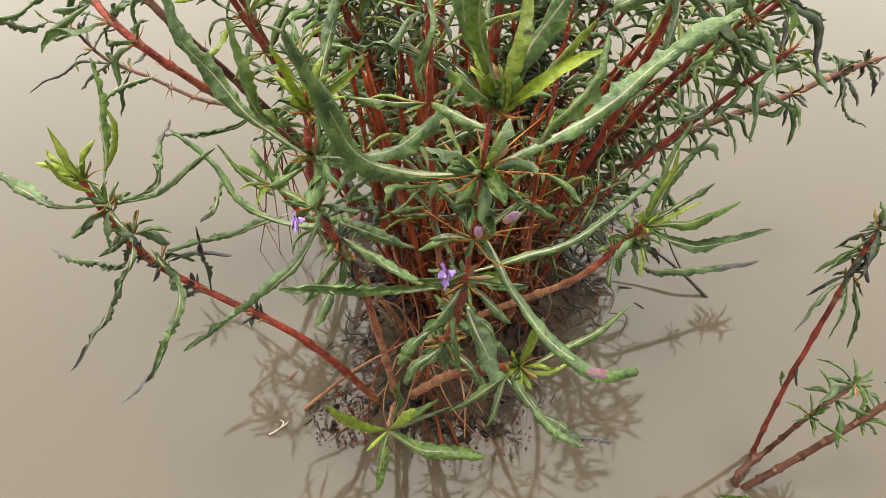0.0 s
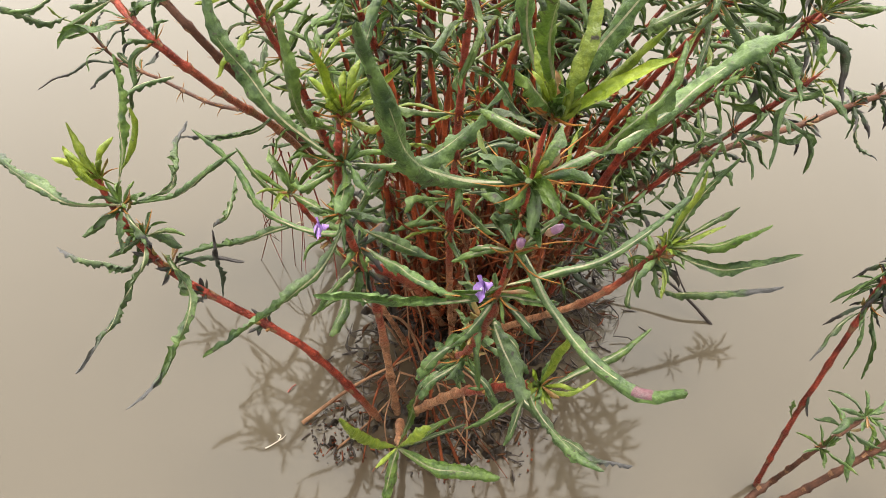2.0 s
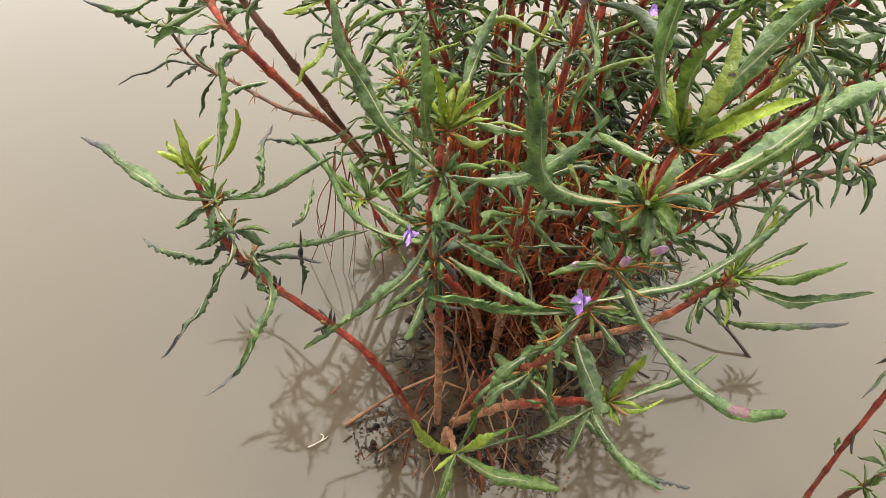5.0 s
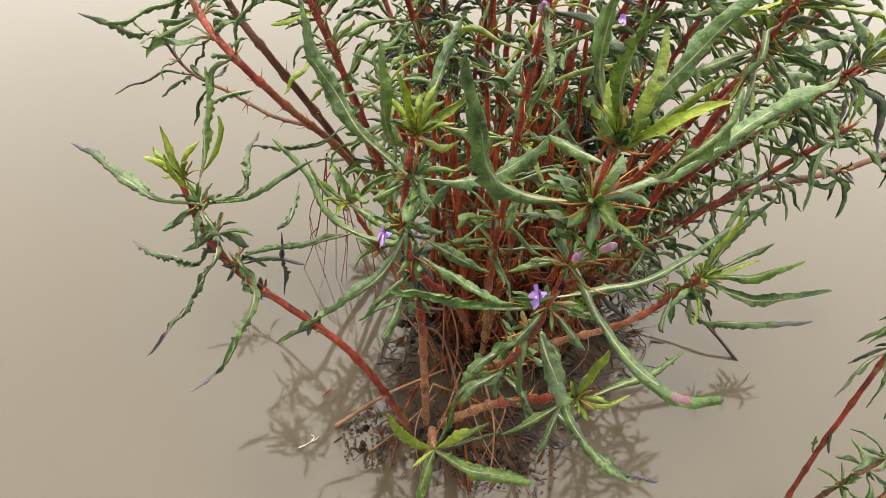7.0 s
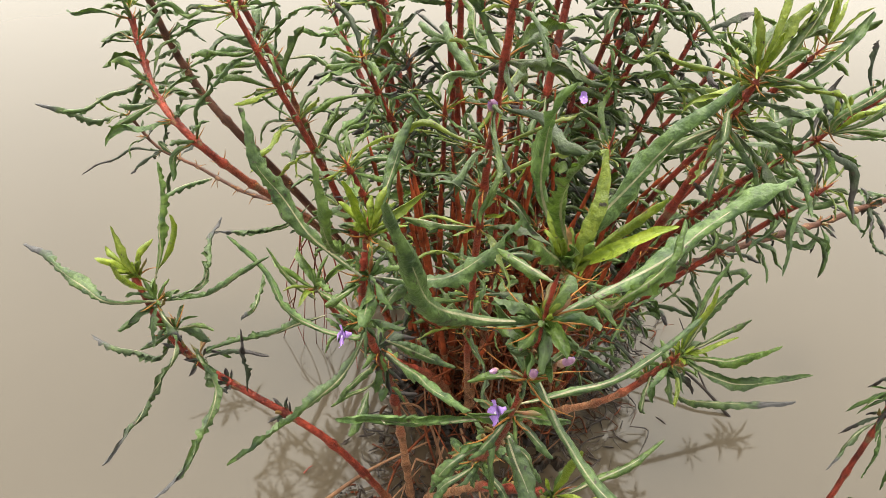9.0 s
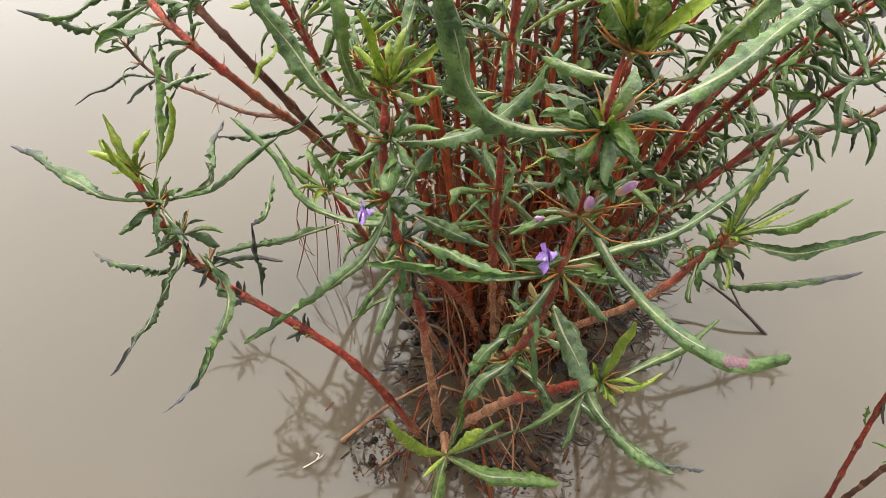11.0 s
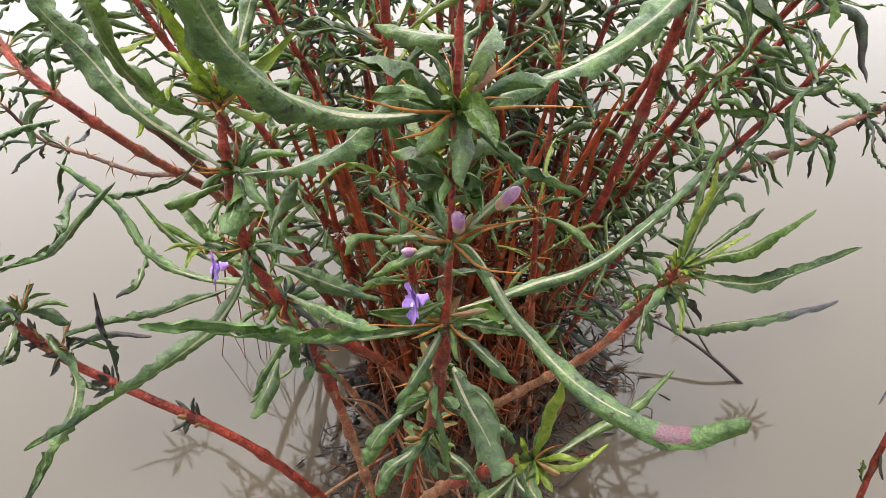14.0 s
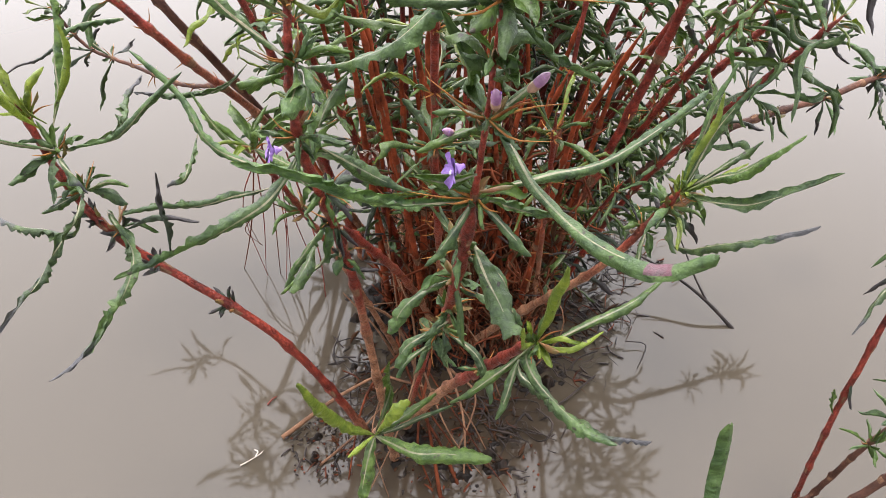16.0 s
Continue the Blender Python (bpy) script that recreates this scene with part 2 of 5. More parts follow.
def shape(verts, faces, name, mats, uvs=None, slots=None, smooth=True):
    me = bpy.data.meshes.new(name)
    me.from_pydata([tuple(v) for v in verts], [], faces)
    for mat in mats:
        me.materials.append(mat)
    if uvs is not None:
        layer = me.uv_layers.new(name="UVMap")
        flat = np.array([uvs[i] for f in faces for i in f], dtype=np.float32).ravel()
        layer.data.foreach_set("uv", flat)
    if slots is not None:
        me.polygons.foreach_set("material_index", slots)
    if smooth:
        me.polygons.foreach_set("use_smooth", [True] * len(faces))
    me.update()
    return me


def part(name, mesh, parent, label="", kind=""):
    ob = new(name, mesh)
    ob.parent = parent
    tagged(ob, label=label, kind=kind)
    return ob


def thing(name, at, label, category, group=""):
    ob = new(name)
    ob.location = at
    ob.empty_display_size = 0.02
    return tagged(ob, label=label, category=category, group=group)


def spline(points, steps):
    """A smooth line through a few points (Catmull-Rom), as steps + 1 places."""
    p = [Vector(q) for q in points]
    p = [2 * p[0] - p[1], *p, 2 * p[-1] - p[-2]]
    out = []
    spans = len(p) - 3
    for i in range(steps + 1):
        u = i / steps * spans
        k = min(int(u), spans - 1)
        u -= k
        a, b, c, d = p[k : k + 4]
        out.append(0.5 * (2 * b + (c - a) * u + (2 * a - 5 * b + 4 * c - d) * u * u + (3 * b - a - 3 * c + d) * u**3))
    return out


def tube(line, radii, sides=7, uv0=0.0, uv1=1.0):
    """Verts, faces and uvs of a tapering tube along a line, closed at its end."""
    verts, faces, uvs = [], [], []
    n = len(line)
    side = None
    for i, p in enumerate(line):
        ahead = (line[min(i + 1, n - 1)] - line[max(i - 1, 0)]).normalized()
        if side is None:
            side = ahead.orthogonal().normalized()
        side = (side - ahead * side.dot(ahead)).normalized()
        other = ahead.cross(side)
        for k in range(sides):
            a = 2 * math.pi * k / sides
            verts.append(p + (side * math.cos(a) + other * math.sin(a)) * radii[i])
            uvs.append((k / sides, uv0 + (uv1 - uv0) * i / (n - 1)))
    for i in range(n - 1):
        for k in range(sides):
            a, b = i * sides + k, i * sides + (k + 1) % sides
            faces.append((a, b, b + sides, a + sides))
    faces.append(tuple(range((n - 1) * sides, n * sides)))
    return verts, faces, uvs


def leaf_geometry(p0, tip, width, bow=(0, 0, 0), curl=0.5, wave=0.3, twist=0.0, roll=0.0, wiggle=0.0, rnd=random, steps=40, blunt=1.03, via=()):
    """A lance-shaped blade from its foot to its tip, through the places in via: folded along the midrib, quilted between its veins, with a crimped edge. bow shifts the middle, wiggle snakes it."""
    p0, tip, bow = Vector(p0), Vector(tip), Vector(bow)
    line = spline((p0, *via, tip) if via else (p0, (p0 + tip) / 2 + bow, tip), steps)
    length = sum((line[i + 1] - line[i]).length for i in range(steps))
    ahead0 = (tip - p0).normalized()
    side0 = ahead0.cross(Vector((0, -0.35, 1.0)))
    if side0.length < 0.2:
        side0 = ahead0.cross(Vector((0.3, -1, 0)))
    side0.normalize()
    across0 = ahead0.cross(side0)
    seed = Vector([rnd.uniform(0, 90) for _ in range(3)])
    crimp = rnd.uniform(0.009, 0.015)
    under = -1.0 if rnd.random() < 0.8 else 1.0
    for i in range(1, steps):
        u = i / steps
        jig = noise.noise_vector(seed + Vector((u * length * 24, 0, 0)))
        soft = min(1.0, 4 * (1 - u) + 0.25) * min(1.0, 3 * u)
        line[i] = line[i] + (side0 * jig.x + across0 * jig.y) * ((0.02 if via else 0.06) + 0.7 * wiggle) * length * soft
    verts, faces, uvs, slots = [], [], [], []
    offs = (-1.0, -0.7, -0.38, -0.06, 0.06, 0.38, 0.7, 1.0) if steps > 14 else (-1.0, -0.5, -0.07, 0.07, 0.5, 1.0)
    n = len(offs)
    for i, p in enumerate(line):
        u = i / steps
        ahead = (line[min(i + 1, steps)] - line[max(i - 1, 0)]).normalized()
        side = (side0 - ahead * side0.dot(ahead)).normalized()
        turn = roll + twist * u + (1.0 + 15 * wiggle) * noise.noise(seed + Vector((7, u * length * 24, 0)))
        norm = side.cross(ahead)
        side, norm = side * math.cos(turn) + norm * math.sin(turn), norm * math.cos(turn) - side * math.sin(turn)
        # narrow foot, widest past the middle, drawn-out tip
        w = width * (0.16 + 0.84 * max(0.0, math.sin(math.pi * min(1, u / blunt) ** 1.12)) ** 0.9) * (1 if i < steps else 0.25)
        for o in offs:
            edge, hand = abs(o), (1 if o > 0 else -1)
            if edge < 0.1:
                # the raised midrib, thick at the foot
                rib = min(0.0009 * max(0.0, 1 - u / 0.85) + 0.00012, 0.075 * w)
                verts.append(p + side * hand * rib + norm * 0.0004)
                uvs.append((o * 0.5 + 0.5, u))
                continue
            # each half rolls up by its own angle, which wanders along the blade
            fold = (0.3 + curl) * (2.4 + 2.4 * noise.noise(seed + Vector((hand * 5, 3, u * length * 20)))) + 0.02
            one = seed + Vector((hand * 4, u * length / crimp, edge))
            # regular crimps along the edge, and the quilting between the side veins
            phase = 6.2832 * u * length / crimp + hand * 1.3 + 5.5 * noise.noise(seed + Vector((hand * 9, u * length * 45, 1)))
            lift = under * (1 - math.cos(fold * edge)) / fold + 0.16 * math.sin(3.1416 * edge)
            lift += (wave + 0.12) * (1.7 * edge**1.6 * noise.noise(one) + 0.55 * edge**1.8 * math.sin(phase) + 0.20 * math.sin(3.1416 * edge) * math.sin(phase + 1.5))
            out = math.sin(fold * edge) / fold * (1 + 0.40 * edge * noise.noise(one * 1.3 + Vector((0, 0, 9))) + 0.04 * edge * math.sin(phase + 0.6))
            verts.append(p + side * (hand * out * w * 0.5) + norm * (lift * w * 0.5))
            uvs.append((o * 0.5 + 0.5, u))
    for i in range(steps):
        for k in range(n - 1):
            a = i * n + k
            faces.append((a, a + 1, a + n + 1, a + n))
            slots.append(1 if (k == n // 2 - 1 and i < steps * 0.72) or i < steps * 0.05 else 0)
    return verts, faces, uvs, slots


def local(verts):
    return [v - ORIGIN for v in verts]


class Pile:
    """Gathers many small pieces into one mesh."""

    def __init__(self):
        self.verts, self.faces, self.uvs, self.slots = [], [], [], []

    def put(self, verts, faces, uvs, slots):
        base = len(self.verts)
        self.verts += verts
        self.faces += [tuple(i + base for i in f) for f in faces]
        self.uvs += uvs
        self.slots += slots

    def mesh(self, name, mats):
        return shape(local(self.verts), self.faces, name, mats, self.uvs, self.slots)


GREENS = {"bract": M_BUD, "old": M_LEAF, "tipped": M_TIPPED, "young": M_YOUNG, "mid": M_MID, "dark": M_DARK}
LABELS = {"young": "young yellow-green lance-shaped leaf", "dark": "withered dark curled leaf", "tipped": "blue-green wavy leaf with a drying tip"}


def leaf(parent, p0, tip, width=0.016, kind="old", spot=None, **how):
    """One leaf. spot: a stretch of the blade, the material of its blemish and how far across it goes."""
    width *= 1.1 if kind == "young" else 1.4
    if kind == "young":
        how["wave"] = 0.06
        how["curl"] = 0.7 * how.get("curl", 0.5)
    if kind == "tipped":
        how["wiggle"] = how.get("wiggle", 0.0) + 0.022
        how["wave"] = how.get("wave", 0.3) + 0.18
        how.setdefault("twist", random.choice((-1, 1)) * random.uniform(1.5, 4.0))
    v, f, uv, s = leaf_geometry(p0, tip, width, **how)
    rib = M_RIB if kind in ("old", "tipped", "mid") and how.get("steps", 40) > 14 else GREENS[kind]
    mats = [GREENS[kind], rib]
    if spot:
        mats.append(spot[2])
        s = [2 if spot[0] < min(uv[i][1] for i in q) < spot[1] and 0.3 < uv[q[0]][0] < spot[3] else old for q, old in zip(f, s)]
    return part("leaf", shape(local(v), f, "leaf", mats, uv, s), parent, LABELS.get(kind, ""))


def blade(parent, kind, width, *places, **how):
    """A leaf along a few places, from its foot to its tip."""
    return leaf(parent, places[0], places[-1], width, kind, via=[Vector(p) for p in places[1:-1]], steps=52, **how)


def spine_geometry(p0, tip, r=0.0011, bend=0.0):
    p0, tip = Vector(p0), Vector(tip)
    off = (tip - p0).orthogonal().normalized() * bend
    return tube(spline((p0, (p0 + tip) / 2 + off, tip), 5), [r, r, r * 0.85, r * 0.65, r * 0.4, r * 0.1], 5)


def spine(parent, p0, tip, r=0.0009, bend=0.002):
    v, f, uv = spine_geometry(p0, tip, r, bend)
    return part("spine", shape(local(v), f, "spine", (M_SPINE,), uv), parent, "sharp orange spine")


def stem(plant, points, r0, r1, nodes=9, label="", sides=8, swell=0.38, bulbs=(), skin=None, ripe=1.0, tan_to=None):
    """A jointed stem with swollen nodes. Returns the object and the places and directions of its nodes."""
    steps = nodes * 6
    line = spline(points, steps)
    radii = []
    for i in range(steps + 1):
        u = i / steps
        knot = math.exp(-(((u * nodes) % 1.0 - 0.5) ** 2) / 0.006)
        fat = 0.0
        for at, extra in bulbs:
            fat += extra * math.exp(-(((u - at) * 26) ** 2))
        radii.append((r0 + (r1 - r0) * u) * (1 + swell * knot + fat))
    for i, thin in ((steps, 0.12), (steps - 1, 0.45), (steps - 2, 0.75)):
        radii[i] *= thin
    for i in range(1, steps):
        line[i] = line[i] + Vector([random.gauss(0, 0.00025) for _ in range(3)])
    height = max(0.3, points[-1][2])
    v, f, uv = tube(line, radii, sides, points[0][2] / height * 0.9, min(1.0, points[-1][2] / 0.55) * ripe)
    if tan_to is not None:
        uv = [(a, 0.4 + 3.0 * (j // sides / steps - tan_to)) for j, (a, b) in enumerate(uv)]
    slots = [1 if (j // sides) % 6 == 2 and random.random() < 0.55 and j < steps * sides * 0.8 else 0 for j in range(len(f))]
    ob = part("stem", shape(local(v), f, "stem", (skin or M_BARK, M_RING), uv, slots), plant, label)
    knots = []
    for k in range(nodes):
        i = int((k + 0.5) * 6)
        knots.append((line[i], (line[min(i + 3, steps)] - line[i - 3]).normalized(), i / steps))
    return ob, knots


def around(axis):
    side = axis.orthogonal().normalized()
    return side, axis.cross(side)


def whorl(pile, spines, at, axis, size=1.0, count=6, droop=0.5, start=None, rnd=random, kinds=(0, 0, 0, 1)):
    """A ring of leaves and spines about a node, put into piles. kinds are slots: 0 old, 2 mid, 4 young, 6 dark."""
    a, b = around(axis)
    turn = rnd.uniform(0, 6.28) if start is None else start
    for k in range(count):
        ang = turn + 6.283 * k / count + rnd.uniform(-0.45, 0.45)
        out = a * math.cos(ang) + b * math.sin(ang)
        long = rnd.uniform(0.050, 0.098) if k % 2 == 0 else rnd.uniform(0.014, 0.040)
        long *= size
        rise = rnd.uniform(-0.1, 1.0)
        tip = at + (out + axis * rise).normalized() * long + Vector((0, 0, -1)) * long * droop * rnd.uniform(0.0, 0.9)
        bow = (out * 0.08 + axis * 0.12) * long + Vector([rnd.gauss(0, 0.06) for _ in range(3)]) * long
        slot = rnd.choice(kinds)
        wide = (rnd.uniform(0.11, 0.16) * long + 0.0048) * (0.68 if slot == 4 else 1.0)
        v, f, uv, s = leaf_geometry(at + out * 0.003, tip, wide, bow, rnd.uniform(0.3, 1.3), 0.35, rnd.uniform(-2.0, 2.0), rnd.uniform(-1.0, 1.0), rnd.uniform(0.03, 0.16), rnd, 13)
        pile.put(v, f, uv, [slot] * len(s) if k % 3 else [slot if q == 0 or slot in (4, 6) else slot + 1 for q in s])
    for k in range(5):
        ang = turn + 0.5 + 6.283 * k / 8 + rnd.uniform(-0.3, 0.3)
        out = (a * math.cos(ang) + b * math.sin(ang) + axis * rnd.uniform(0.2, 1.0)).normalized()
        v, f, uv = spine_geometry(at + out * 0.002, at + out * rnd.uniform(0.012, 0.030) * size, 0.0008, 0.001)
        spines.put(v, f, uv, [0] * len(f))


PILE_MATS = (M_LEAF, M_RIB, M_MID, M_RIB, M_YOUNG, M_YOUNG, M_DARK, M_DARK)


def foliage(ob, knots, low=0.3, size=1.0, droop=0.5, tip_young=True, count=6, kinds=(0, 0, 0, 2)):
    """Whorls at a stem's nodes and a tuft of young leaves at its end."""
    pile, spines = Pile(), Pile()
    for at, axis, u in knots:
        if u < low:
            if u > 0.12 and at.z > 0.1:
                a, b = around(axis)
                for k in range(3):
                    ang = random.uniform(0, 6.28)
                    out = (a * math.cos(ang) + b * math.sin(ang) + axis * random.uniform(0.1, 0.9)).normalized()
                    v, f, uv = spine_geometry(at + out * 0.003, at + out * random.uniform(0.012, 0.024), 0.0008, 0.001)
                    spines.put(v, f, uv, [0] * len(f))
            continue
        whorl(pile, spines, at, axis, size, count, droop, kinds=kinds)
    if tip_young:
        at, axis, u = knots[-1]
        whorl(pile, spines, at + axis * 0.012, axis, size * 0.75, 7, -0.5, kinds=(4, 4, 2))
    part("foliage", pile.mesh("foliage", PILE_MATS), ob, "whorls of narrow curled leaves", "stuff")
    part("spine_tuft", spines.mesh("spine_tuft", (M_SPINE,)), ob, "tufts of sharp orange spines", "stuff")


def tuft(ob, at, axis, leaves=6, size=0.04, kinds=("old", "mid"), spines=6, spine_len=0.03, rise=(0.1, 0.8), broad=0.12):
    """A small whorl whose leaves and spines are pieces of their own."""
    at, axis = Vector(at), Vector(axis).normalized()
    a, b = around(axis)
    turn = random.uniform(0, 6.28)
    for k in range(leaves):
        ang = turn + 6.283 * k / max(1, leaves) + random.uniform(-0.2, 0.2)
        out = (a * math.cos(ang) + b * math.sin(ang) + axis * random.uniform(*rise)).normalized()
        long = size * random.uniform(0.45, 1.3)
        fall = Vector((0, 0, -1)) * long * random.uniform(0.0, 0.5) * (kinds[0] != "young")
        leaf(ob, at + out * 0.002, at + out * long + fall, broad * long + 0.004, random.choice(kinds), bow=axis * random.uniform(0.05, 0.22) * long, curl=random.uniform(0.3, 1.1), wave=0.3, twist=random.uniform(-2.2, 2.2), roll=random.uniform(-1.2, 1.2), wiggle=random.uniform(0.02, 0.14), steps=14)
    for k in range(7):
        ang = turn + 6.283 * k / 7 + random.uniform(-0.4, 0.4)
        out = (a * math.cos(ang) + b * math.sin(ang) + axis * random.uniform(0.5, 1.8)).normalized()
        foot = at + axis * random.uniform(-0.008, 0.006)
        leaf(ob, foot, foot + out * random.uniform(0.012, 0.024), 0.0052, random.choice(("bract", kinds[0], kinds[-1])), curl=0.5, steps=8)
    for k in range((spines + 1) // 2):
        ang = turn + 0.4 + 6.283 * k / max(1, spines) + random.uniform(-0.25, 0.25)
        out = (a * math.cos(ang) + b * math.sin(ang) + axis * random.uniform(0.1, 0.9)).normalized()
        spine(ob, at + out * 0.002, at + out * spine_len * random.uniform(0.6, 1.2))


def rosette(ob, at, axis, size, leaves):
    """A flush of young upright leaves at a stem's end, broader and greener outside."""
    axis = Vector(axis).normalized()
    a, b = around(axis)
    turn = random.uniform(0, 6.28)
    for k in range(leaves):
        ang = turn + 2.4 * k
        rise = 0.5 + 2.4 * k / leaves
        out = ((a * math.cos(ang) + b * math.sin(ang)) + axis * rise).normalized()
        long = size * random.uniform(0.6, 1.15)
        leaf(ob, at + out * 0.002, at + out * long, 0.10 * long + 0.0035, "young" if k > leaves * 0.3 else "mid", bow=axis * 0.12 * long, curl=random.uniform(0.3, 0.7), twist=random.uniform(-0.8, 0.8), roll=random.uniform(-0.6, 0.6), wiggle=0.015, steps=22)
    for k in range(5):
        ang = random.uniform(0, 6.28)
        out = (a * math.cos(ang) + b * math.sin(ang) + axis * random.uniform(0.1, 0.7)).normalized()
        spine(ob, at, at + out * random.uniform(0.02, 0.034), 0.0008)


# ---- water, silt and mud ----
def sheet(name, z, mat, label, category):
    rings, verts, faces = (0.0, 0.6, 1.5, 4.0, 15.0, 80.0, 900.0), [], []
    verts.append(Vector((0, 0.6, z)))
    n = 32
    for r in rings[1:]:
        verts += [Vector((r * math.cos(6.28318 * k / n), 0.6 + r * math.sin(6.28318 * k / n), z)) for k in range(n)]
    faces += [(0, 1 + k, 1 + (k + 1) % n) for k in range(n)]
    for j in range(len(rings) - 2):
        for k in range(n):
            a, b = 1 + j * n + k, 1 + j * n + (k + 1) % n
            faces.append((a, a + n, b + n, b))
    return tagged(new(name, shape(verts, faces, name, (mat,), smooth=False)), label=label, category=category, kind="structure")


sheet("ground", -0.06, M_SILT, "brown silt on the bed of the pond", "ground")
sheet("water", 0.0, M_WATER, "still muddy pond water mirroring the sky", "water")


def mud_mound():
    """Clods of dark mud about the plant's feet, half under the shallow water."""
    clods = ((-0.13, 0.61, 0.050, 0.055, 0.042), (0.14, 0.60, 0.07, 0.08, 0.050), (-0.160, 0.455, 0.056, 0.060, 0.056), (-0.06, 0.475, 0.09, 0.085, 0.058), (0.055, 0.44, 0.095, 0.085, 0.056), (0.0, 0.65, 0.12, 0.09, 0.058), (-0.07, 0.70, 0.09, 0.10, 0.054), (0.06, 0.76, 0.17, 0.14, 0.060), (0.18, 0.83, 0.09, 0.09, 0.046))
    verts, faces = [], []
    n = 300
    for j in range(n + 1):
        for i in range(n + 1):
            x, y = -0.32 + 0.74 * i / n, 0.30 + 0.74 * j / n
            p = Vector((x, y, 0))
            high = max(h * math.exp(-(((x - cx) / rx) ** 2 + ((y - cy) / ry) ** 2) ** 1.5 * 0.5) for cx, cy, rx, ry, h in clods)
            z = -0.049 + (0.84 if y < 0.55 else 1.06) * high
            z += 0.009 * noise.noise(p * 17) + 0.009 * noise.noise(p * 45 + Vector((5, 1, 0))) + 0.011 * noise.noise(p * 80) + 0.006 * noise.noise(p * 210)
            verts.append(Vector((x, y, max(z, -0.05))))
    for j in range(n):
        for i in range(n):
            a = j * (n + 1) + i
            faces.append((a, a + 1, a + n + 2, a + n + 1))
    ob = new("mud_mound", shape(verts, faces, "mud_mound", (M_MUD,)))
    return tagged(ob, "dark wet mud mound with matted roots in shallow water", "mud", kind="structure")


mud = mud_mound()


def mud_litter():
    """Rotten twig bits, crumbs and bracts strewn over the mud."""
    r = random.Random(77)
    verts, faces, slots = [], [], []
    for i in range(600):
        ang, rad = r.uniform(0, 6.28), math.sqrt(r.random())
        cx, cy, rx, ry = r.choice(((-0.16, 0.455, 0.05, 0.05), (-0.05, 0.47, 0.09, 0.08), (0.05, 0.45, 0.09, 0.08), (0.0, 0.60, 0.12, 0.12)))
        p = Vector((cx + rx * rad * math.cos(ang), cy + ry * rad * math.sin(ang), r.uniform(0.0, 0.010)))
        turn, long = r.uniform(0, 6.28), r.choice((0.002, 0.003, 0.003, 0.005, 0.016))
        d = Vector((math.cos(turn), math.sin(turn), r.uniform(-0.25, 0.25))) * long
        w = r.uniform(0.0006, 0.0016)
        v, f, _ = tube(spline((p - d / 2, p + Vector((0, 0, 0.15 * long)), p + d / 2), 3), [w, w * 1.2, w, w * 0.6], 5)
        base = len(verts)
        verts += v
        faces += [tuple(k + base for k in q) for q in f]
        slots += [r.choice((0, 0, 0, 0, 1, 1, 2))] * len(f)
    part("litter", shape(verts, faces, "litter", (M_TWIG, M_ROOT, M_DRY), slots=slots), mud, "rotten twig bits and crumbs on the mud", "stuff")


mud_litter()


def wet_tangle():
    """Black dead twigs and rotten leaf shreds that lie on the water under the bush."""
    r = random.Random(41)
    verts, faces, slots = [], [], []
    for i in range(430):
        cx, cy, rx, ry = r.choice(((0.29, 0.87, 0.07, 0.06), (0.29, 0.82, 0.07, 0.06), (0.18, 0.72, 0.10, 0.07), (0.24, 0.71, 0.07, 0.06), (0.20, 0.62, 0.06, 0.05), (0.08, 0.50, 0.07, 0.06), (-0.11, 0.55, 0.05, 0.05), (-0.04, 0.65, 0.10, 0.05)))
        p = Vector((cx + r.gauss(0, 0.5) * rx, cy + r.gauss(0, 0.5) * ry, r.uniform(-0.002, 0.010)))
        turn, long = r.uniform(0, 6.28), r.uniform(0.012, 0.060)
        d = Vector((math.cos(turn), math.sin(turn), r.gauss(0, 0.12))) * long
        side = Vector((-d.y, d.x, 0)) * r.gauss(0, 0.45)
        w = r.choice((0.0004, 0.0005, 0.0007, 0.0010, 0.0014))
        v, f, _ = tube(spline((p - d / 2, p + side, p + d / 2 + side * r.uniform(-1, 1)), 6), [w, w, w * 1.1, w, w * 0.9, w * 0.7, w * 0.3], 5)
        base = len(verts)
        verts += v
        faces += [tuple(k + base for k in q) for q in f]
        slots += [r.choice((0, 0, 0, 0, 0, 1))] * len(f)
    for i in range(150):
        cx, cy, rx, ry = r.choice(((0.28, 0.84, 0.08, 0.07), (0.24, 0.72, 0.07, 0.06), (0.18, 0.64, 0.06, 0.05), (0.08, 0.50, 0.06, 0.05), (-0.12, 0.60, 0.05, 0.06)))
        p = Vector((cx + r.gauss(0, 0.5) * rx, cy + r.gauss(0, 0.5) * ry, r.uniform(0.0, 0.008)))
        turn, long = r.uniform(0, 6.28), r.uniform(0.012, 0.036)
        q = p + Vector((math.cos(turn), math.sin(turn), r.gauss(0, 0.2))) * long
        v, f, _, _ = leaf_geometry(p, q, r.uniform(0.006, 0.012), curl=0.8, wiggle=0.06, rnd=r, steps=8)
        base = len(verts)
        verts += v
        faces += [tuple(k + base for k in g) for g in f]
        slots += [r.choice((0, 0, 2))] * len(f)
    part("twig_tangle", shape(verts, faces, "twig_tangle", (M_TWIG, M_ROOT, M_DRY), slots=slots), mud, "black dead twigs and rotten leaves lying on the water", "stuff")


wet_tangle()

# ---- the marsh herb ----
herb = thing("marsh_herb", ORIGIN, "bushy marsh herb with red stems, wavy leaves and violet flowers", "plant", "marsh herbs in the pond")
random.seed(4)

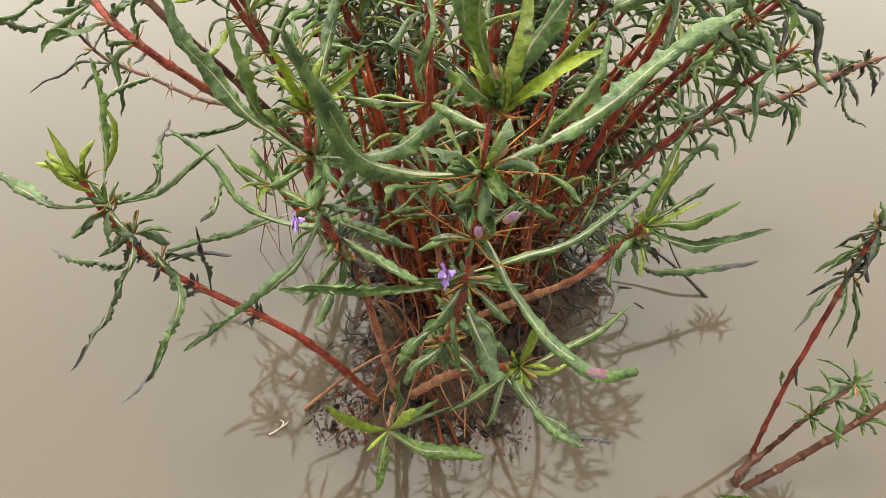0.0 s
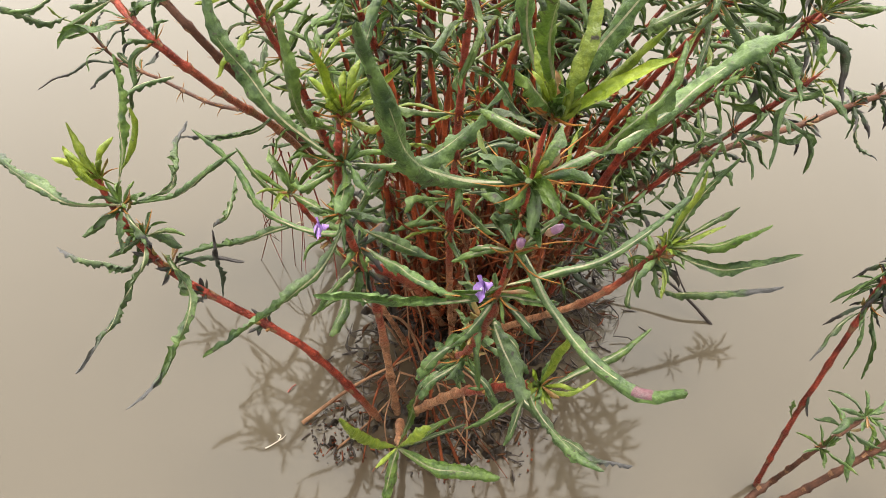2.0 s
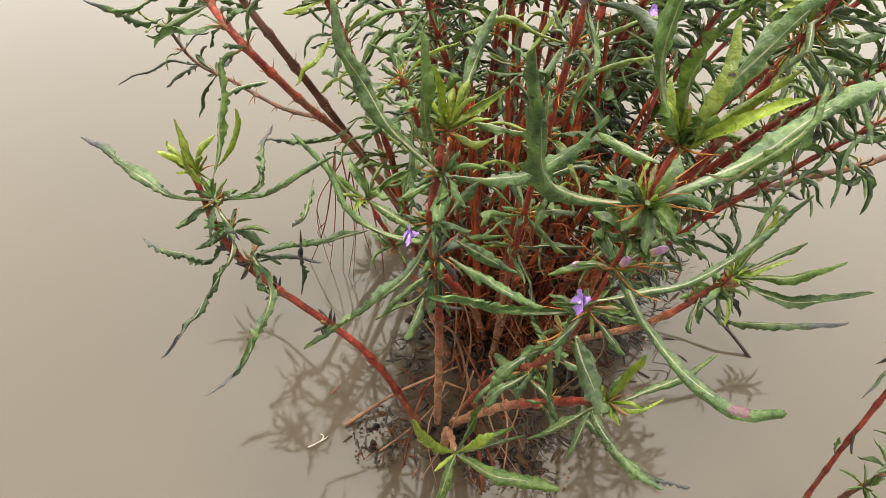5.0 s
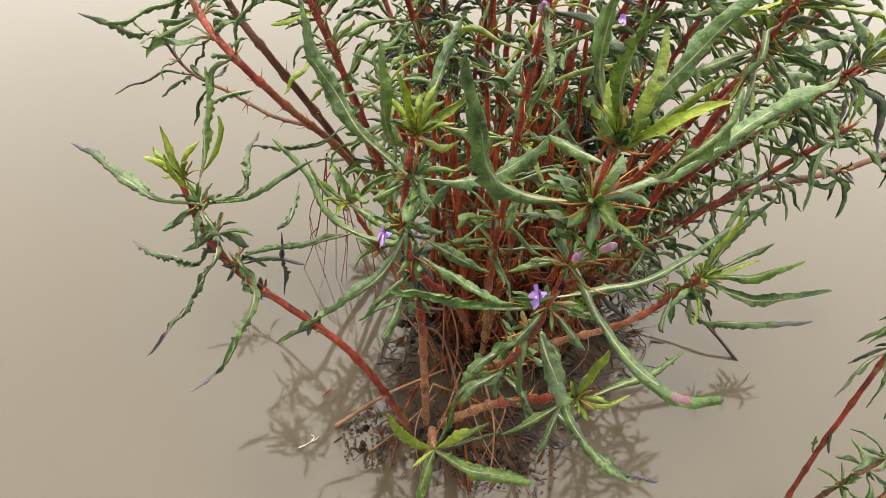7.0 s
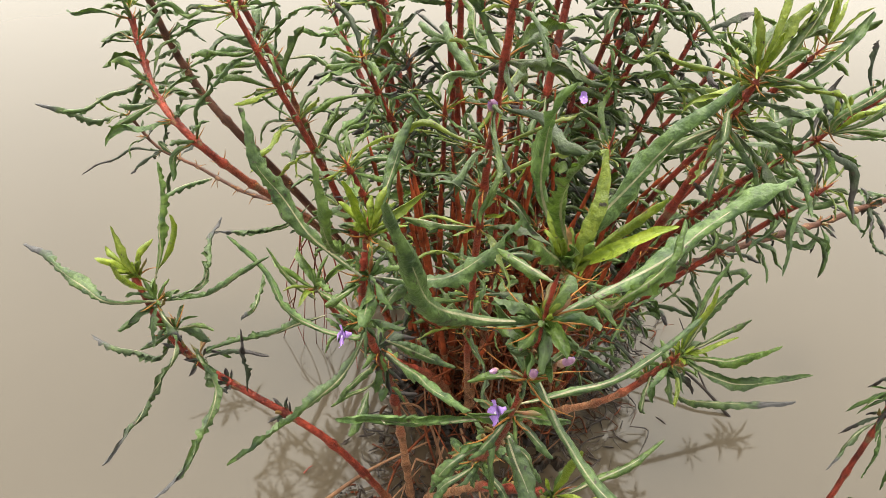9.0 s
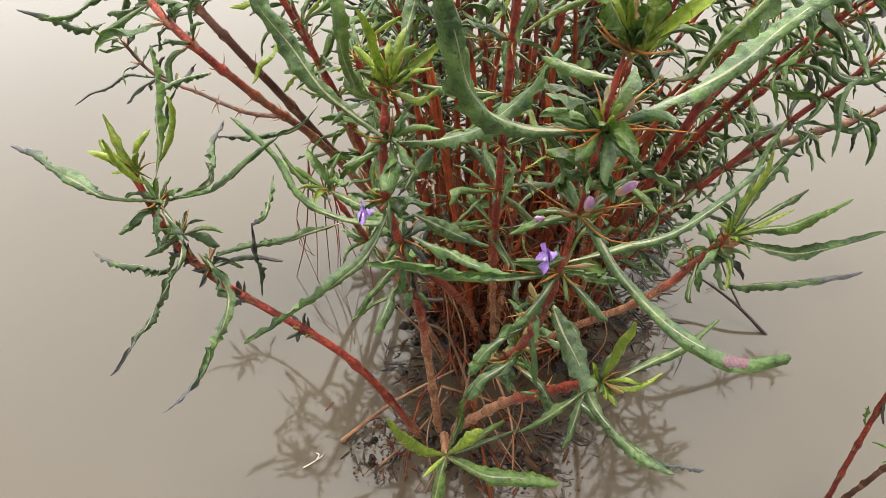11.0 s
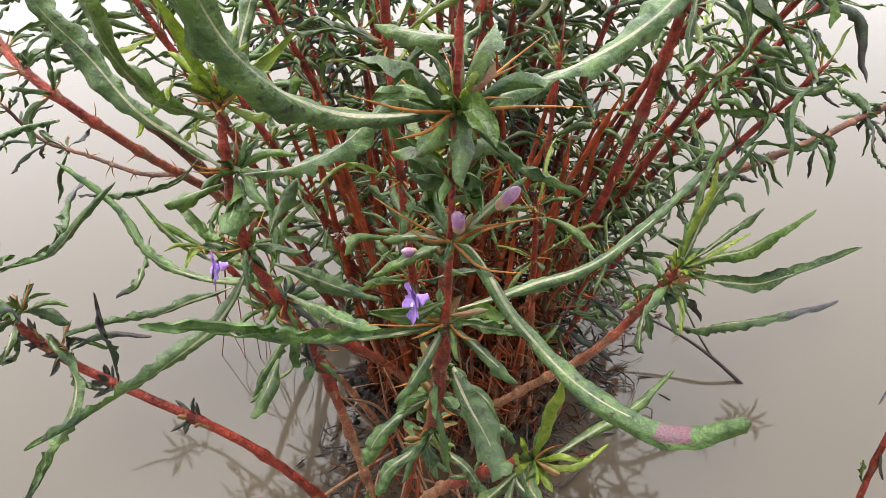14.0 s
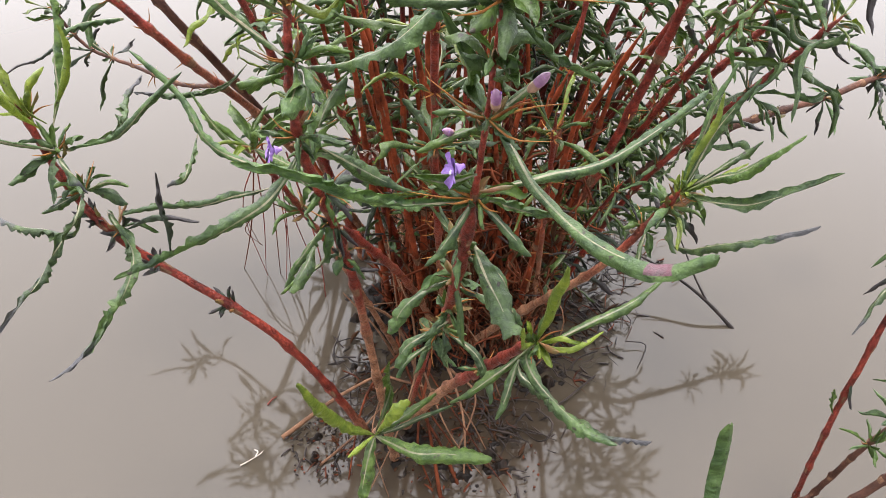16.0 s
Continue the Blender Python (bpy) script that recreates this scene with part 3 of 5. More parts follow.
# low stem that leans out over the water on one side
s_a, k_a = stem(herb, ((-0.095, 0.485, -0.02), (-0.172, 0.437, 0.268), (-0.302, 0.434, 0.43), (-0.335, 0.441, 0.565)), 0.0054, 0.0027, 8, "long red leaning stem, tan near the mud", tan_to=0.14)
N1, N2 = Vector((-0.315, 0.435, 0.515)), Vector((-0.306, 0.434, 0.475))
blade(s_a, "tipped", 0.013, N1, (-0.340, 0.402, 0.554), (-0.376, 0.423, 0.555), (-0.412, 0.442, 0.553), (-0.446, 0.465, 0.552), curl=0.5, twist=0.6)
blade(s_a, "mid", 0.0105, (-0.318, 0.449, 0.530), (-0.313, 0.468, 0.552), (-0.313, 0.484, 0.576), (-0.312, 0.500, 0.600), (-0.314, 0.514, 0.624), curl=0.6, twist=1.2)
blade(s_a, "young", 0.010, (-0.310, 0.449, 0.548), (-0.296, 0.449, 0.569), (-0.286, 0.452, 0.591), (-0.284, 0.453, 0.616), curl=0.6)
blade(s_a, "young", 0.009, (-0.314, 0.437, 0.541), (-0.322, 0.433, 0.556), (-0.329, 0.436, 0.571), (-0.335, 0.442, 0.585), (-0.341, 0.451, 0.599), curl=0.8)
blade(s_a, "young", 0.010, (-0.311, 0.422, 0.547), (-0.310, 0.403, 0.573), (-0.309, 0.388, 0.601), (-0.303, 0.378, 0.631), curl=0.9)
blade(s_a, "old", 0.0115, N1, (-0.275, 0.435, 0.524), (-0.246, 0.432, 0.542), (-0.222, 0.432, 0.570), (-0.194, 0.432, 0.593), curl=0.8, twist=3.0)
blade(s_a, "tipped", 0.011, N1, (-0.282, 0.458, 0.513), (-0.286, 0.494, 0.502), (-0.292, 0.531, 0.500), (-0.293, 0.570, 0.503), curl=0.8, twist=7.0)
blade(s_a, "tipped", 0.012, N2, (-0.332, 0.438, 0.422), (-0.360, 0.443, 0.414), (-0.391, 0.449, 0.415), (-0.420, 0.459, 0.421), curl=0.7, twist=3.0)
blade(s_a, "tipped", 0.0092, N2, (-0.293, 0.401, 0.492), (-0.297, 0.374, 0.478), (-0.307, 0.351, 0.465), (-0.322, 0.326, 0.454), (-0.336, 0.299, 0.445), curl=0.6, twist=14.0)
blade(s_a, "tipped", 0.0095, (-0.288, 0.430, 0.44), (-0.277, 0.410, 0.471), (-0.259, 0.383, 0.452), (-0.260, 0.347, 0.437), (-0.269, 0.310, 0.426), (-0.293, 0.278, 0.422), curl=0.6, twist=13.0)
blade(s_a, "dark", 0.010, (-0.225, 0.383, 0.450), (-0.222, 0.386, 0.476), (-0.223, 0.393, 0.500), (-0.225, 0.405, 0.521), curl=1.0, twist=3.0)
blade(s_a, "tipped", 0.010, (-0.247, 0.551, 0.448), (-0.249, 0.523, 0.444), (-0.248, 0.495, 0.441), (-0.254, 0.470, 0.448), curl=0.8, twist=6.0)
leaf(s_a, N1, (-0.345, 0.405, 0.505), 0.009, "old", curl=0.5)
leaf(s_a, N2, (-0.262, 0.425, 0.488), 0.010, "mid", bow=(0, 0, 0.004), curl=0.9)
leaf(s_a, N2, (-0.335, 0.410, 0.470), 0.008, "mid", curl=0.7)
leaf(s_a, N1, (-0.285, 0.405, 0.497), 0.010, "tipped", bow=(0.0, -0.006, 0.008), curl=0.9, wiggle=0.05)
leaf(s_a, (-0.285, 0.433, 0.43), (-0.215, 0.43, 0.445), 0.009, "dark", bow=(0.0, 0.0, 0.012), curl=0.9, wiggle=0.05)
leaf(s_a, (-0.285, 0.433, 0.43), (-0.262, 0.41, 0.40), 0.010, "tipped", bow=(0.0, -0.012, 0.002), curl=0.9, wiggle=0.05)
tuft(s_a, N1, (-0.2, 0.0, 1), 8, 0.030, ("mid", "old", "mid"), 7, 0.028, (-0.2, 0.9))
tuft(s_a, N2, (-0.4, 0.0, 0.9), 9, 0.030, ("old", "mid"), 7, 0.028, (-0.4, 0.9))
tuft(s_a, (-0.288, 0.434, 0.432), (-0.4, 0.0, 0.9), 7, 0.024, ("old", "dark"), 3, 0.02, (-0.8, 0.5))
tuft(s_a, (-0.328, 0.44, 0.545), (-0.2, 0, 1), 9, 0.034, ("young",), 5, 0.02, (0.8, 1.8))
for at, ax, u in k_a[3:6]:
    tuft(s_a, at, ax, 2, 0.018, ("dark",), 2, 0.012)

# middle stem with the first flower
s_b, k_b = stem(herb, ((-0.072, 0.495, -0.02), (-0.089, 0.445, 0.36), (-0.104, 0.384, 0.573), (-0.097, 0.388, 0.69)), 0.0057, 0.0022, 11, "upright jointed red stem, tan near the mud", tan_to=0.27)
B1, B2, B3 = Vector((-0.104, 0.384, 0.573)), Vector((-0.097, 0.380, 0.634)), Vector((-0.096, 0.386, 0.672))
blade(s_b, "old", 0.0140, (-0.101, 0.371, 0.644), (-0.132, 0.381, 0.665), (-0.156, 0.390, 0.695), (-0.177, 0.398, 0.727), (-0.187, 0.415, 0.761), curl=0.4, wave=0.4, twist=0.4)
blade(s_b, "mid", 0.013, (-0.097, 0.376, 0.666), (-0.110, 0.350, 0.693), (-0.108, 0.322, 0.721), (-0.109, 0.310, 0.757), (-0.114, 0.319, 0.794), curl=0.6, wave=0.2, twist=0.8)
blade(s_b, "young", 0.010, (-0.096, 0.383, 0.679), (-0.101, 0.379, 0.698), (-0.105, 0.376, 0.717), (-0.111, 0.373, 0.736), curl=0.5)
blade(s_b, "young", 0.009, (-0.094, 0.394, 0.671), (-0.086, 0.413, 0.686), (-0.080, 0.434, 0.701), curl=0.5)
blade(s_b, "old", 0.011, B3, (-0.085, 0.42, 0.70), (-0.070, 0.455, 0.735), curl=0.6)
blade(s_b, "young", 0.010, B3, (-0.078, 0.40, 0.682), (-0.055, 0.41, 0.700), curl=0.4)
blade(s_b, "young", 0.009, B3, (-0.078, 0.378, 0.668), (-0.062, 0.37, 0.684), curl=0.5)
blade(s_b, "old", 0.013, (-0.096, 0.387, 0.626), (-0.063, 0.376, 0.637), (-0.036, 0.365, 0.657), (-0.010, 0.365, 0.681), (0.012, 0.368, 0.715), curl=0.6, twist=0.6)
blade(s_b, "mid", 0.011, (-0.103, 0.377, 0.628), (-0.114, 0.359, 0.635), (-0.124, 0.341, 0.642), curl=0.7)
blade(s_b, "old", 0.015, (-0.095, 0.378, 0.629), (-0.096, 0.359, 0.624), (-0.098, 0.338, 0.624), curl=0.3)
blade(s_b, "old", 0.011, (-0.090, 0.387, 0.579), (-0.081, 0.391, 0.598), (-0.068, 0.394, 0.616), curl=0.5)
blade(s_b, "old", 0.0108, (-0.100, 0.381, 0.570), (-0.114, 0.344, 0.559), (-0.135, 0.310, 0.557), (-0.159, 0.276, 0.566), (-0.181, 0.242, 0.580), curl=0.55, twist=2.6)
blade(s_b, "old", 0.011, (-0.082, 0.355, 0.586), (-0.065, 0.361, 0.569), (-0.046, 0.364, 0.554), (-0.024, 0.363, 0.543), curl=0.7)
blade(s_b, "old", 0.013, (-0.085, 0.377, 0.538), (-0.061, 0.346, 0.557), (-0.037, 0.316, 0.576), (-0.012, 0.288, 0.598), curl=0.6, wave=0.4)
blade(s_b, "mid", 0.013, (-0.105, 0.384, 0.465), (-0.110, 0.360, 0.464), (-0.118, 0.337, 0.462), curl=0.4)
blade(s_b, "old", 0.0125, B1, (-0.114, 0.390, 0.539), (-0.151, 0.400, 0.537), (-0.181, 0.414, 0.546), (-0.203, 0.434, 0.573), (-0.234, 0.446, 0.601), curl=0.7, twist=1.2)
blade(s_b, "old", 0.0110, (-0.100, 0.425, 0.455), (-0.118, 0.430, 0.425), (-0.137, 0.430, 0.392), (-0.153, 0.430, 0.360), curl=0.4, wave=0.2)
blade(s_b, "mid", 0.0090, (-0.098, 0.430, 0.430), (-0.118, 0.440, 0.384), (-0.140, 0.440, 0.364), (-0.162, 0.440, 0.338), curl=0.7)
blade(s_b, "dark", 0.0095, (-0.098, 0.43, 0.40), (-0.086, 0.438, 0.380), (-0.062, 0.440, 0.378), curl=0.7)
tuft(s_b, (-0.098, 0.425, 0.455), (0, -0.2, 1), 7, 0.030, ("old", "mid", "dark"), 4, 0.026, (-1.2, 0.2), 0.2)
tuft(s_b, (-0.095, 0.435, 0.405), (0, -0.2, 1), 5, 0.026, ("old", "dark"), 4, 0.024, (-1.2, 0.2), 0.2)
tuft(s_b, B1, (0, -0.2, 1), 8, 0.030, ("old", "mid"), 7, 0.034, (-0.5, 0.8))
tuft(s_b, B2, (0, -0.2, 1), 7, 0.028, ("mid", "mid", "old"), 7, 0.034, (-0.4, 0.8))
tuft(s_b, (-0.097, 0.41, 0.50), (0, -0.2, 1), 8, 0.034, ("old", "mid", "dark"), 5, 0.030, (-0.9, 0.5))
rosette(s_b, B3, (0, 0, 1), 0.026, 7)
tuft(s_b, B3, (0, 0, 1), 9, 0.036, ("young",), 4, 0.02, (0.7, 1.8))

# tallest near stem with the open flower
s_c, k_c = stem(herb, ((-0.05, 0.51, -0.02), (-0.014, 0.42, 0.28), (0.004, 0.318, 0.475), (0.015, 0.276, 0.62), (0.024, 0.265, 0.785)), 0.0034, 0.0012, 14, "tall jointed red stem bearing violet flowers", tan_to=0.12, swell=0.25, bulbs=((0.45, 0.6), (0.53, 0.9), (0.61, 1.1), (0.69, 1.2)))
C1, C2, C3 = Vector((0.016, 0.278, 0.613)), Vector((0.019, 0.268, 0.672)), Vector((0.021, 0.266, 0.733))
C4 = Vector((0.027, 0.268, 0.775))
blade(s_c, "old", 0.0120, C1, (-0.019, 0.270, 0.613), (-0.048, 0.255, 0.630), (-0.073, 0.243, 0.653), (-0.096, 0.230, 0.673), spot=(0.70, 0.722, M_FEATHER, 0.45), curl=0.5, wave=0.35)
blade(s_c, "old", 0.0098, C2, (0.030, 0.281, 0.653), (0.046, 0.247, 0.646), (0.060, 0.213, 0.650), (0.084, 0.186, 0.661), (0.103, 0.175, 0.678), spot=(0.78, 0.86, M_PINK, 0.72), curl=0.45, wave=0.0, blunt=1.22)
blade(s_c, "old", 0.0098, (0.020, 0.288, 0.611), (0.057, 0.301, 0.612), (0.094, 0.316, 0.615), (0.129, 0.336, 0.625), (0.159, 0.361, 0.633), curl=0.5, wave=0.2)
blade(s_c, "old", 0.0140, (0.017, 0.292, 0.563), (0.025, 0.276, 0.552), (0.034, 0.258, 0.546), (0.040, 0.237, 0.545), curl=0.35, blunt=1.15)
blade(s_c, "old", 0.0150, C3, (-0.021, 0.262, 0.737), (-0.042, 0.247, 0.765), (-0.052, 0.239, 0.805), (-0.061, 0.231, 0.847), curl=0.55, wave=0.2, twist=0.8)
blade(s_c, "old", 0.0145, C3, (0.073, 0.306, 0.728), (0.109, 0.327, 0.739), (0.139, 0.347, 0.757), (0.174, 0.358, 0.775), curl=0.4, wave=0.3)
blade(s_c, "mid", 0.0120, (0.042, 0.258, 0.767), (0.045, 0.238, 0.783), (0.048, 0.228, 0.803), (0.062, 0.231, 0.823), (0.068, 0.245, 0.836), curl=0.9, twist=1.0)
blade(s_c, "old", 0.0100, (0.029, 0.275, 0.768), (0.016, 0.293, 0.791), (0.010, 0.294, 0.820), (0.009, 0.292, 0.850), (0.017, 0.283, 0.877), curl=0.5)
blade(s_c, "young", 0.0085, (0.030, 0.262, 0.781), (0.032, 0.264, 0.797), (0.035, 0.269, 0.812), (0.037, 0.279, 0.825), (0.038, 0.289, 0.838), curl=0.3)
blade(s_c, "mid", 0.0090, (0.032, 0.277, 0.767), (0.020, 0.269, 0.807), (0.015, 0.249, 0.847), (0.017, 0.225, 0.883), curl=0.8)
blade(s_c, "young", 0.0090, (0.042, 0.293, 0.758), (0.051, 0.288, 0.781), (0.060, 0.280, 0.803), (0.070, 0.273, 0.825), curl=0.4)
blade(s_c, "old", 0.0120, C4, (0.052, 0.285, 0.82), (0.092, 0.30, 0.872), curl=0.5)
blade(s_c, "mid", 0.0100, (0.024, 0.278, 0.754), (0.010, 0.294, 0.749), (-0.007, 0.309, 0.746), curl=0.6)
blade(s_c, "old", 0.0120, C3, (0.026, 0.281, 0.707), (0.026, 0.263, 0.702), (0.028, 0.244, 0.705), curl=0.4)
blade(s_c, "old", 0.0095, C3, (0.034, 0.270, 0.716), (0.046, 0.269, 0.703), (0.067, 0.261, 0.697), curl=0.8)
blade(s_c, "old", 0.0120, C2, (0.007, 0.297, 0.671), (0.009, 0.290, 0.690), (-0.005, 0.292, 0.715), curl=0.5)
blade(s_c, "mid", 0.0100, C2, (0.013, 0.285, 0.655), (-0.002, 0.287, 0.646), (-0.017, 0.286, 0.638), curl=0.8)
blade(s_c, "mid", 0.0100, (0.015, 0.267, 0.639), (-0.001, 0.259, 0.640), (-0.017, 0.256, 0.646), curl=0.9)
leaf(s_c, C4, (0.002, 0.246, 0.818), 0.008, "mid", bow=(0, -0.003, 0.004), curl=0.5)
leaf(s_c, C4, (0.074, 0.262, 0.816), 0.0085, "young", bow=(0, -0.003, 0.004), curl=0.4)
leaf(s_c, C2, (-0.008, 0.262, 0.680), 0.009, "mid", bow=(0, -0.002, 0.004), curl=0.6)
leaf(s_c, C2, (0.050, 0.285, 0.690), 0.008, "mid", curl=0.6)
leaf(s_c, C1, (0.062, 0.290, 0.590), 0.011, "old", curl=0.7)
leaf(s_c, C1, (0.048, 0.262, 0.585), 0.010, "old", curl=0.7)
leaf(s_c, C1, (-0.012, 0.262, 0.575), 0.011, "old", curl=0.6)
for x, y, z, ax, ay, az in ((0.008, 0.30, 0.55, 0.035, -0.02, -0.03), (0.006, 0.312, 0.51, -0.045, -0.025, -0.03), (0.005, 0.315, 0.50, 0.05, -0.02, -0.02), (0.003, 0.33, 0.44, -0.04, -0.03, -0.02), (0.0, 0.345, 0.41, 0.04, -0.03, -0.03), (-0.006, 0.38, 0.35, -0.035, -0.03, -0.02)):
    leaf(s_c, (x, y, z), (x + ax, y + ay, z + az), 0.010, "old", bow=(ax * 0.2, ay * 0.2, 0.008), curl=0.6, blunt=1.15)
tuft(s_c, C1, (0, -0.1, 1), 5, 0.026, ("old", "mid"), 5, 0.030, (-0.8, 0.4))
tuft(s_c, C2, (0, -0.1, 1), 5, 0.022, ("mid", "old"), 3, 0.030, (0.0, 0.9))
tuft(s_c, C3, (0, -0.1, 1), 10, 0.030, ("mid", "old"), 5, 0.034, (-0.2, 0.9), 0.16)
tuft(s_c, C2 + Vector((0, 0, 0.03)), (0, -0.1, 1), 6, 0.024, ("mid", "old"), 1, 0.02, (0.2, 1.2))
rosette(s_c, C4, (0.05, 0.1, 1), 0.026, 9)
rosette(s_c, C3, (0, 0, 1), 0.018, 6)
tuft(s_c, C4, (0, 0.1, 1), 7, 0.030, ("young", "mid"), 5, 0.026, (1.0, 2.4))
for at, size in (((0.010, 0.295, 0.560), 0.028), ((0.007, 0.308, 0.515), 0.030), ((0.004, 0.322, 0.465), 0.032), ((0.0, 0.350, 0.405), 0.030), ((-0.006, 0.375, 0.365), 0.030), ((-0.010, 0.395, 0.325), 0.028)):
    tuft(s_c, at, (0.05, -0.3, 1), 4, size, ("old", "old", "mid"), 3, 0.026, (-1.0, 0.3), 0.24)
for foot, tip, bend in ((C2, (-0.012, 0.280, 0.688), 0.001), (C2, (0.059, 0.272, 0.680), 0.002), (C2, (0.045, 0.236, 0.684), 0.005), (C1, (-0.021, 0.269, 0.625), 0.001), (C3, (-0.012, 0.242, 0.755), 0.002), (C3, (0.058, 0.300, 0.745), 0.001), (C3, (0.066, 0.262, 0.735), 0.001)):
    spine(s_c, foot, tip, 0.0007, bend)

# stem that ends in a yellow-green rosette over the water
s_d, k_d = stem(herb, ((-0.055, 0.50, -0.02), (0.0, 0.420, 0.20), (0.035, 0.358, 0.335), (0.064, 0.295, 0.462)), 0.0066, 0.0036, 9, "thick tan stem ending in a young rosette", tan_to=0.55)
D1 = Vector((0.066, 0.292, 0.465))
blade(s_d, "mid", 0.0110, (0.075, 0.292, 0.465), (0.107, 0.306, 0.471), (0.138, 0.322, 0.477), (0.166, 0.342, 0.485), curl=0.7, wave=0.15)
blade(s_d, "young", 0.0100, D1, (0.073, 0.292, 0.505), (0.078, 0.292, 0.545), curl=0.4)
blade(s_d, "young", 0.0085, D1, (0.088, 0.283, 0.470), (0.112, 0.292, 0.480), curl=0.7)
blade(s_d, "young", 0.0090, D1, (0.055, 0.275, 0.485), (0.052, 0.270, 0.510), curl=0.5)
blade(s_d, "old", 0.0130, D1, (0.064, 0.310, 0.421), (0.079, 0.282, 0.417), (0.099, 0.257, 0.419), (0.124, 0.237, 0.422), curl=0.4, wave=0.5)
blade(s_d, "tipped", 0.0120, D1, (0.064, 0.330, 0.383), (0.088, 0.293, 0.381), (0.118, 0.266, 0.389), (0.154, 0.249, 0.406), curl=0.5, wave=0.3, twist=0.6)
blade(s_d, "mid", 0.0110, D1, (0.052, 0.296, 0.438), (0.037, 0.289, 0.426), (0.022, 0.283, 0.413), (0.006, 0.281, 0.401), curl=0.6)
leaf(s_d, D1 - Vector((0.01, 0, 0.02)), (0.04, 0.262, 0.41), 0.011, "old", curl=0.6)
tuft(s_d, D1, (0.2, -0.4, 1), 6, 0.026, ("young", "mid"), 3, 0.02)
tuft(s_d, (0.035, 0.358, 0.335), (0.1, -0.5, 0.8), 3, 0.026, ("old",), 3, 0.02)

# stem with the cluster that reaches out on the other side
s_e, k_e = stem(herb, ((0.03, 0.64, -0.02), (0.085, 0.53, 0.20), (0.151, 0.453, 0.375), (0.198, 0.434, 0.495)), 0.0058, 0.0030, 9, "leaning red stem with a leafy end")
E1 = Vector((0.195, 0.434, 0.487))
blade(s_e, "mid", 0.0100, E1, (0.203, 0.395, 0.535), (0.218, 0.378, 0.563), (0.237, 0.370, 0.594), curl=0.4, wave=0.0)
blade(s_e, "old", 0.0100, E1, (0.212, 0.395, 0.510), (0.233, 0.372, 0.535), (0.268, 0.360, 0.571), curl=0.4, wave=0.05)
blade(s_e, "tipped", 0.0100, (0.202, 0.434, 0.424), (0.218, 0.410, 0.446), (0.240, 0.394, 0.470), (0.285, 0.378, 0.505), curl=0.4, wave=0.05, twist=0.5)
blade(s_e, "old", 0.0110, E1, (0.215, 0.45, 0.535), (0.239, 0.46, 0.582), curl=0.6)
blade(s_e, "old", 0.0090, E1, (0.205, 0.45, 0.54), (0.222, 0.47, 0.588), curl=0.6)
leaf(s_e, E1, (0.21, 0.45, 0.575), 0.009, "young", curl=0.5)
leaf(s_e, E1, (0.255, 0.45, 0.53), 0.009, "mid", curl=0.6)
leaf(s_e, E1, (0.245, 0.44, 0.515), 0.007, "young", curl=0.6)
leaf(s_e, (0.180, 0.442, 0.45), (0.172, 0.405, 0.425), 0.011, "mid", bow=(-0.006, -0.012, -0.006), curl=0.9)
tuft(s_e, E1, (0.4, -0.2, 1), 9, 0.030, ("young", "young", "mid"), 8, 0.020, (0.3, 1.4))
tuft(s_e, E1 - Vector((0.004, 0, 0.014)), (0.3, -0.2, 1), 10, 0.040, ("mid", "young", "old"), 6, 0.018, (-0.3, 1.0), 0.07)
tuft(s_e, (0.188, 0.438, 0.462), (0.3, -0.3, 1), 7, 0.034, ("old", "dark", "mid"), 4, 0.018, (-0.7, 0.4))
tuft(s_e, (0.176, 0.445, 0.438), (0.3, -0.3, 1), 5, 0.026, ("old", "mid"), 4, 0.02)

# small rosette low in front, on its own short shoot
s_f, k_f = stem(herb, ((-0.06, 0.45, -0.02), (-0.062, 0.40, 0.16), (-0.056, 0.298, 0.322)), 0.0055, 0.003, 7, "short brown shoot with a yellow-green rosette", ripe=0.3)
F1 = Vector((-0.056, 0.292, 0.330))
blade(s_f, "young", 0.0130, F1, (-0.075, 0.284, 0.357), (-0.089, 0.271, 0.403), (-0.102, 0.262, 0.451), curl=0.3)
blade(s_f, "young", 0.0110, F1, (-0.039, 0.279, 0.383), (-0.025, 0.281, 0.403), curl=0.3)
blade(s_f, "mid", 0.0140, F1, (-0.022, 0.258, 0.365), (0.007, 0.249, 0.380), (0.038, 0.240, 0.393), curl=0.3, wave=0.0)
blade(s_f, "mid", 0.0130, F1, (-0.064, 0.272, 0.305), (-0.071, 0.252, 0.268), curl=0.4, wave=0.4)
blade(s_f, "mid", 0.0090, F1, (-0.043, 0.310, 0.370), (-0.039, 0.292, 0.440), curl=0.6)
leaf(s_f, F1, (-0.076, 0.268, 0.335), 0.010, "young", curl=0.4)
leaf(s_f, F1, (-0.005, 0.300, 0.385), 0.010, "mid", curl=0.6)
leaf(s_f, F1, (0.010, 0.305, 0.360), 0.009, "old", curl=0.7)

